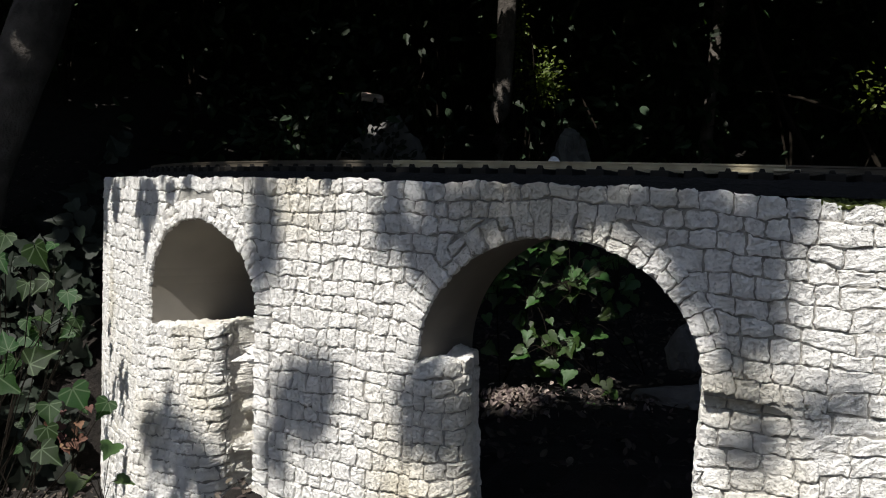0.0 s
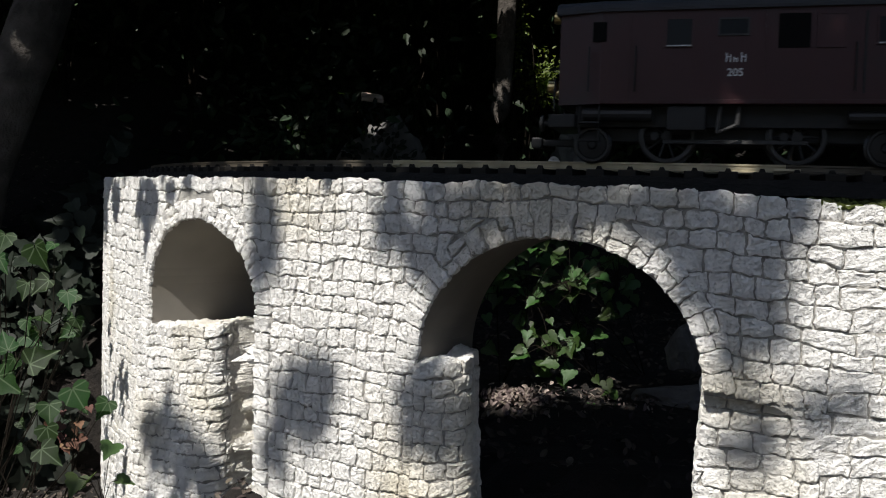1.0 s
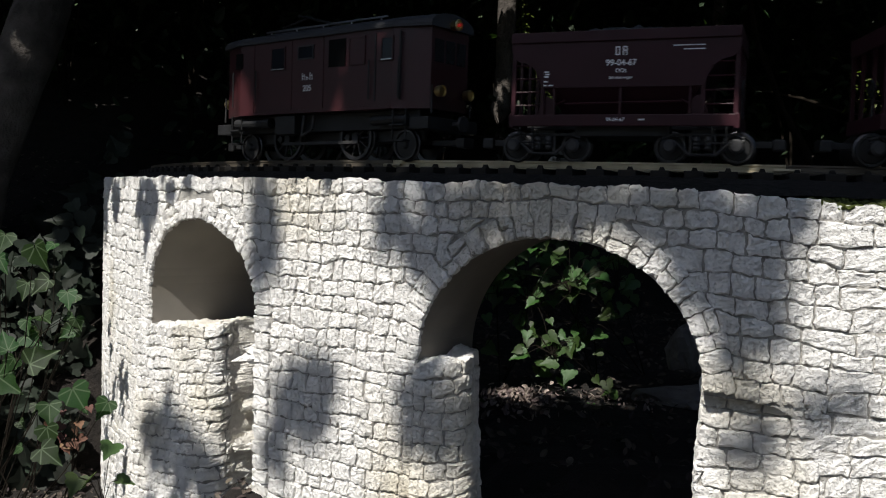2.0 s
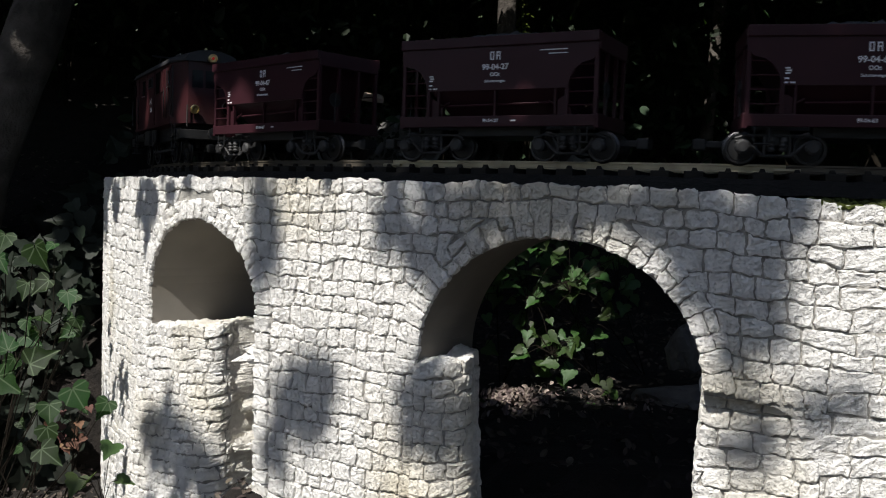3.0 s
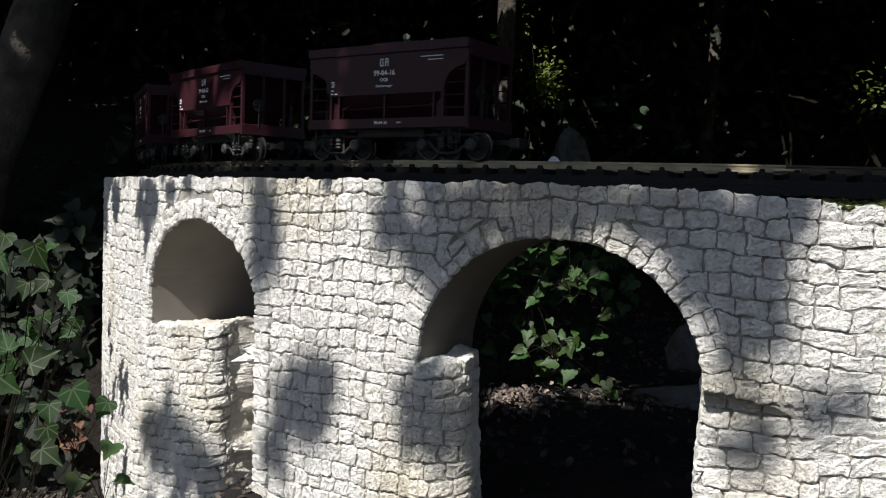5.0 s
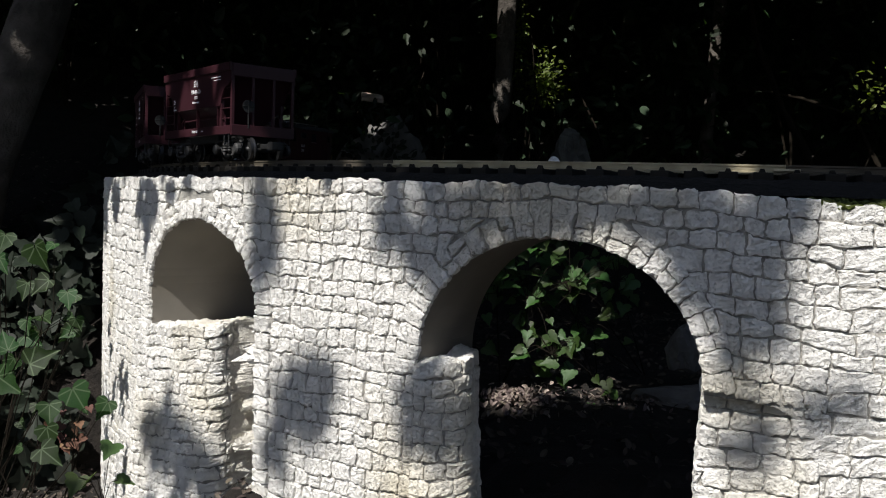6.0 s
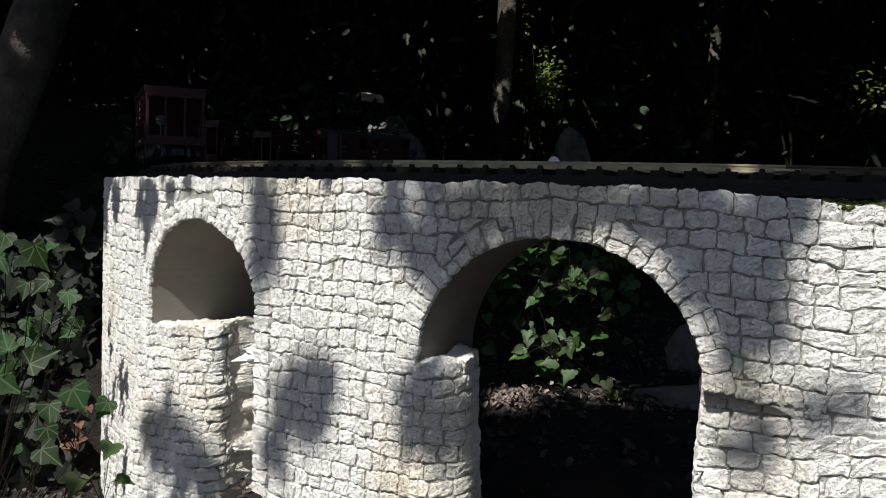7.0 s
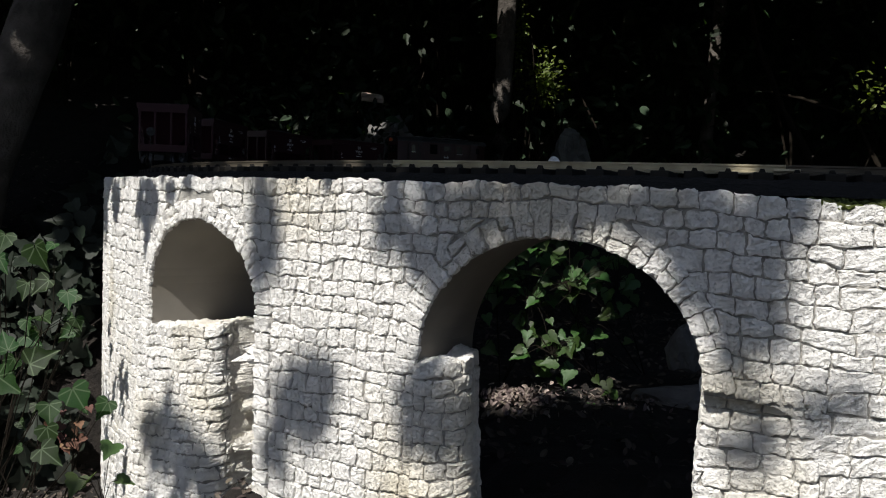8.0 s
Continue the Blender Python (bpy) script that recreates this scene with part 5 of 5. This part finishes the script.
# ---- the trees overhead that shade the line and the woods ----
def wall_y(x):
    if x < -0.55:
        return CY - math.sqrt(R_WALL ** 2 - (CX + 0.55) ** 2) + (-0.55 - x) * 0.6
    if x > CX:
        return CY - R_WALL
    return CY - math.sqrt(R_WALL ** 2 - (CX - x) ** 2)


# patches of shade thrown on the wall: degrees, height, half width in degrees, half height, leaf size
SPRAYS = [(52.7, 0.386, 1.7, 0.030, 0.024, 0.9), (52.6, 0.335, 0.5, 0.028, 0.016, 0.9), (60.3, 0.385, 1.4, 0.034, 0.020, 0.9), (65.0, 0.345, 1.1, 0.04, 0.016, 0.9), (49.0, 0.402, 0.6, 0.012, 0.012, 0.9), (46.9, 0.413, 0.4, 0.008, 0.012, 0.9),
          (39.8, 0.345, 1.1, 0.080, 0.045, 3.2), (36.7, 0.165, 2.2, 0.044, 0.045, 3.1), (38.6, 0.09, 0.8, 0.03, 0.04, 3.0), (29.6, 0.385, 2.6, 0.045, 0.04, 2.7), (28.2, 0.352, 1.8, 0.050, 0.04, 2.7),
          (25.6, 0.388, 3.2, 0.035, 0.04, 2.7), (22.4, 0.400, 3.0, 0.022, 0.04, 2.4), (17.1, 0.365, 1.9, 0.065, 0.045, 3.1), (16.2, 0.320, 1.2, 0.055, 0.045, 3.1)]
SPRAYS += [(19.4, 0.392, 2.0, 0.028, 0.04, 2.7), (15.2, 0.392, 1.4, 0.033, 0.04, 2.7), (15.6, 0.195, 1.1, 0.018, 0.035, 3.0), (29.0, 0.180, 1.7, 0.055, 0.045, 2.9), (12.8, 0.226, 1.2, 0.013, 0.03, 2.8),
           (46.5, 0.030, 3.8, 0.048, 0.045, 3.0)]


# places on which the sun breaks through: point and radius of the gap
GAPS_FAR = [
    (0.13, 1.59, 0.24, 0.055), (0.25, 1.69, 0.21, 0.045), (0.130, 1.565, 0.03, 0.030), (0.32, 1.68, 0.03, 0.020),
    (0.28, 1.96, 0.03, 0.020), (0.39, 3.79, 0.93, 0.090), (0.28, 3.74, 1.06, 0.080), (0.180, 3.565, 0.80, 0.030),
    (-0.31, 3.53, 0.77, 0.035), (0.30, 1.62, 0.05, 0.025), (-0.60, 3.42, 0.64, 0.030), (-0.61, 3.85, 1.14, 0.030), (-0.14, 3.84, 1.07, 0.030),
    (1.63, 3.53, 0.89, 0.050), (1.36, 3.95, 1.12, 0.020), (-0.99, 2.06, 0.685, 0.016), (0.43, 1.69, 0.15, 0.008),
    (1.64, 3.42, 0.68, 0.030), (0.48, 3.85, 1.18, 0.050), (1.39, 3.90, 1.10, 0.045), (1.55, 3.90, 0.72, 0.040),
    (1.76, 3.70, 0.66, 0.045), (0.82, 3.75, 0.64, 0.030), (1.22, 4.26, 1.20, 0.030),
]
GAPS_NEAR = [
    (0.100, 1.014, 0.447, 0.007),
    (-0.29, 1.29, 0.44, 0.025), (-0.12, 1.13, 0.44, 0.010), (0.300, 0.924, 0.442, 0.010), (-0.44, 1.44, 0.57, 0.020),
    (-0.39, 1.36, 0.53, 0.025), (-0.33, 1.30, 0.58, 0.020), (-0.31, 1.27, 0.49, 0.022), (-0.27, 1.23, 0.50, 0.020),
    (-0.51, 1.56, 0.53, 0.012), (-0.13, 1.11, 0.49, 0.012), (-0.58, 1.29, 0.15, 0.060), (-0.60, 1.35, 0.30, 0.045),
    (-0.52, 1.29, 0.10, 0.050), (-0.53, 1.26, 0.04, 0.050), (-0.61, 1.29, 0.18, 0.040), (-0.58, 1.39, 0.24, 0.030),
]
GAPS = GAPS_FAR + GAPS_NEAR


def overhead():
    rng = np.random.default_rng(9)
    t = tagged(empty("overhanging_tree"), "leafy tree overhanging the line and shading it", "tree")
    way = np.array(SUN_WAY)
    c, s = [], []
    for deg, z, hw, hh, size, dist in SPRAYS:
        area = math.pi * hw * DEG * hh
        for k in range(int(2.9 * area / (0.36 * size * size)) + 3):
            a, r = rng.uniform(0, math.tau), math.sqrt(rng.uniform())
            p = np.array(ring(deg + hw * r * math.cos(a), R_WALL, z + hh * r * math.sin(a)))
            c.append(p - way * (dist + rng.uniform(-0.15, 0.15)))
            s.append(size * rng.uniform(0.7, 1.3))
    for k in range(420):
        p = np.array((rng.uniform(-0.95, -0.28), rng.uniform(0.85, 1.20), 0.0))
        c.append(p - way * rng.uniform(1.6, 2.2))
        s.append(rng.uniform(0.03, 0.06))
    fixed = len(c)
    for k in range(6500):
        x = rng.uniform(-0.9, 0.9)
        z = 0.445 + 0.34 * rng.uniform()
        p = np.array((x, wall_y(x), z))
        c.append(p - way * rng.uniform(1.3, 1.9))
        s.append(rng.uniform(0.025, 0.05))
    for k in range(24000):
        x = rng.uniform(-3.6, 3.6)
        z = 0.74 + 2.0 * rng.uniform()
        p = np.array((x, wall_y(x), z))
        c.append(p - way * rng.uniform(1.5, 2.2))
        s.append(rng.uniform(0.08, 0.15))
    # thick roof of leaves over the woods
    for k in range(46000):
        x, y = rng.uniform(-4.2, 4.6), rng.uniform(1.5, 8.5)
        c.append(np.array((x, y, 1.45 + 0.09 * max(0.0, y - 3.5) + rng.uniform(0, 0.5))))
        s.append(rng.uniform(0.10, 0.18))
    # curtain of leaves at the far edge of the woods
    for k in range(16000):
        x, y = rng.uniform(-4.8, 5.2), rng.uniform(5.2, 5.9)
        c.append(np.array((x, y, rng.uniform(0.3, 2.1))))
        s.append(rng.uniform(0.10, 0.18))
    c, s = np.array(c), np.array(s)
    keep = np.ones(len(c), bool)
    for gx, gy, gz, gr in GAPS:
        d = c - np.array((gx, gy, gz))
        along = d @ way
        off = np.linalg.norm(d - along[:, None] * way[None], axis=1)
        keep &= ~((off < gr + 0.3 * s) & (along < 0) & (np.arange(len(c)) >= fixed))
    c, s = c[keep], s[keep]
    nrm = rng.normal(size=c.shape) * 0.35 - way
    leaf_cloud("crown", c, s, nrm, OVAL, M_CANOPY, 10, t)
    bm = bmesh.new()
    tube(bm, [(2.6, -0.6, -0.1), (2.55, -0.55, 1.2), (2.3, -0.3, 2.4), (1.4, 0.2, 3.2), (0.2, 0.6, 3.6)], [0.13, 0.11, 0.09, 0.06, 0.03], 12)
    part("trunk", bm, M_BARK, t)
    bm = bmesh.new()
    tube(bm, [(2.3, -0.3, 2.4), (1.2, -0.2, 2.1), (0.2, 0.0, 1.95), (-0.8, 0.3, 2.0)], [0.04, 0.02, 0.01, 0.004], 8)
    part("limb", bm, M_BARK, t)
    # unseen hedge added behind the viewer to block low light from the sky
    hedge = tagged(empty("hedge"), "tall dark evergreen hedge added out of view to block low sky light", "hedge")
    m = 9000
    a = rng.uniform(0, 1, m)
    hc = np.stack([-5.5 + 11 * a, -2.6 - 0.6 * rng.uniform(size=m) + 1.6 * (2 * a - 1) ** 2, 1.9 * rng.uniform(size=m) ** 0.8], 1)
    leaf_cloud("foliage", hc, rng.uniform(0.08, 0.16, m), rng.normal(size=(m, 3)) * 0.5 + np.array((0, 1, 0.4)), OVAL, M_CANOPY, 12, hedge)
    for k in range(12):
        bm = bmesh.new()
        x = -5.2 + k * 0.95
        y = -2.9 + 1.6 * (x / 5.5) ** 2
        tube(bm, [(x, y, -0.05), (x + 0.05, y, 0.7), (x, y + 0.05, 1.5)], [0.03, 0.02, 0.008], 7)
        part("stem", bm, M_BARK, hedge)


overhead()


# ---- movement ----
def train_angle(t):
    """Degrees run by the third wagon's middle along the line at t seconds."""
    return ANGLE_0 + ANGLE_1 * t + ANGLE_2 * t * t


ANGLE_0, ANGLE_1, ANGLE_2 = -57.57, 25.05, -0.706
OFFSETS = (49.35, 31.9, 16.25, 0.0, -16.15)
SWAY = {2: 0.4, 3: -0.35, 6: 0.1, 7: -0.3, 8: 0.1, 9: -0.35}      # small unevenness of the pace, by half seconds


def motions():
    for ob, off in zip((train_loco, *wagons), OFFSETS):
        rows = []
        for i in range(17):
            t = i * 0.5
            d = train_angle(t) + off + SWAY.get(i, 0.0)
            rows.append((t, Matrix.Translation(ring(d, R_TRACK, RAIL_TOP)) @ pose(0, 0, 0, 0, 0, 180 - d)))
        walk(ob, rows)


motions()
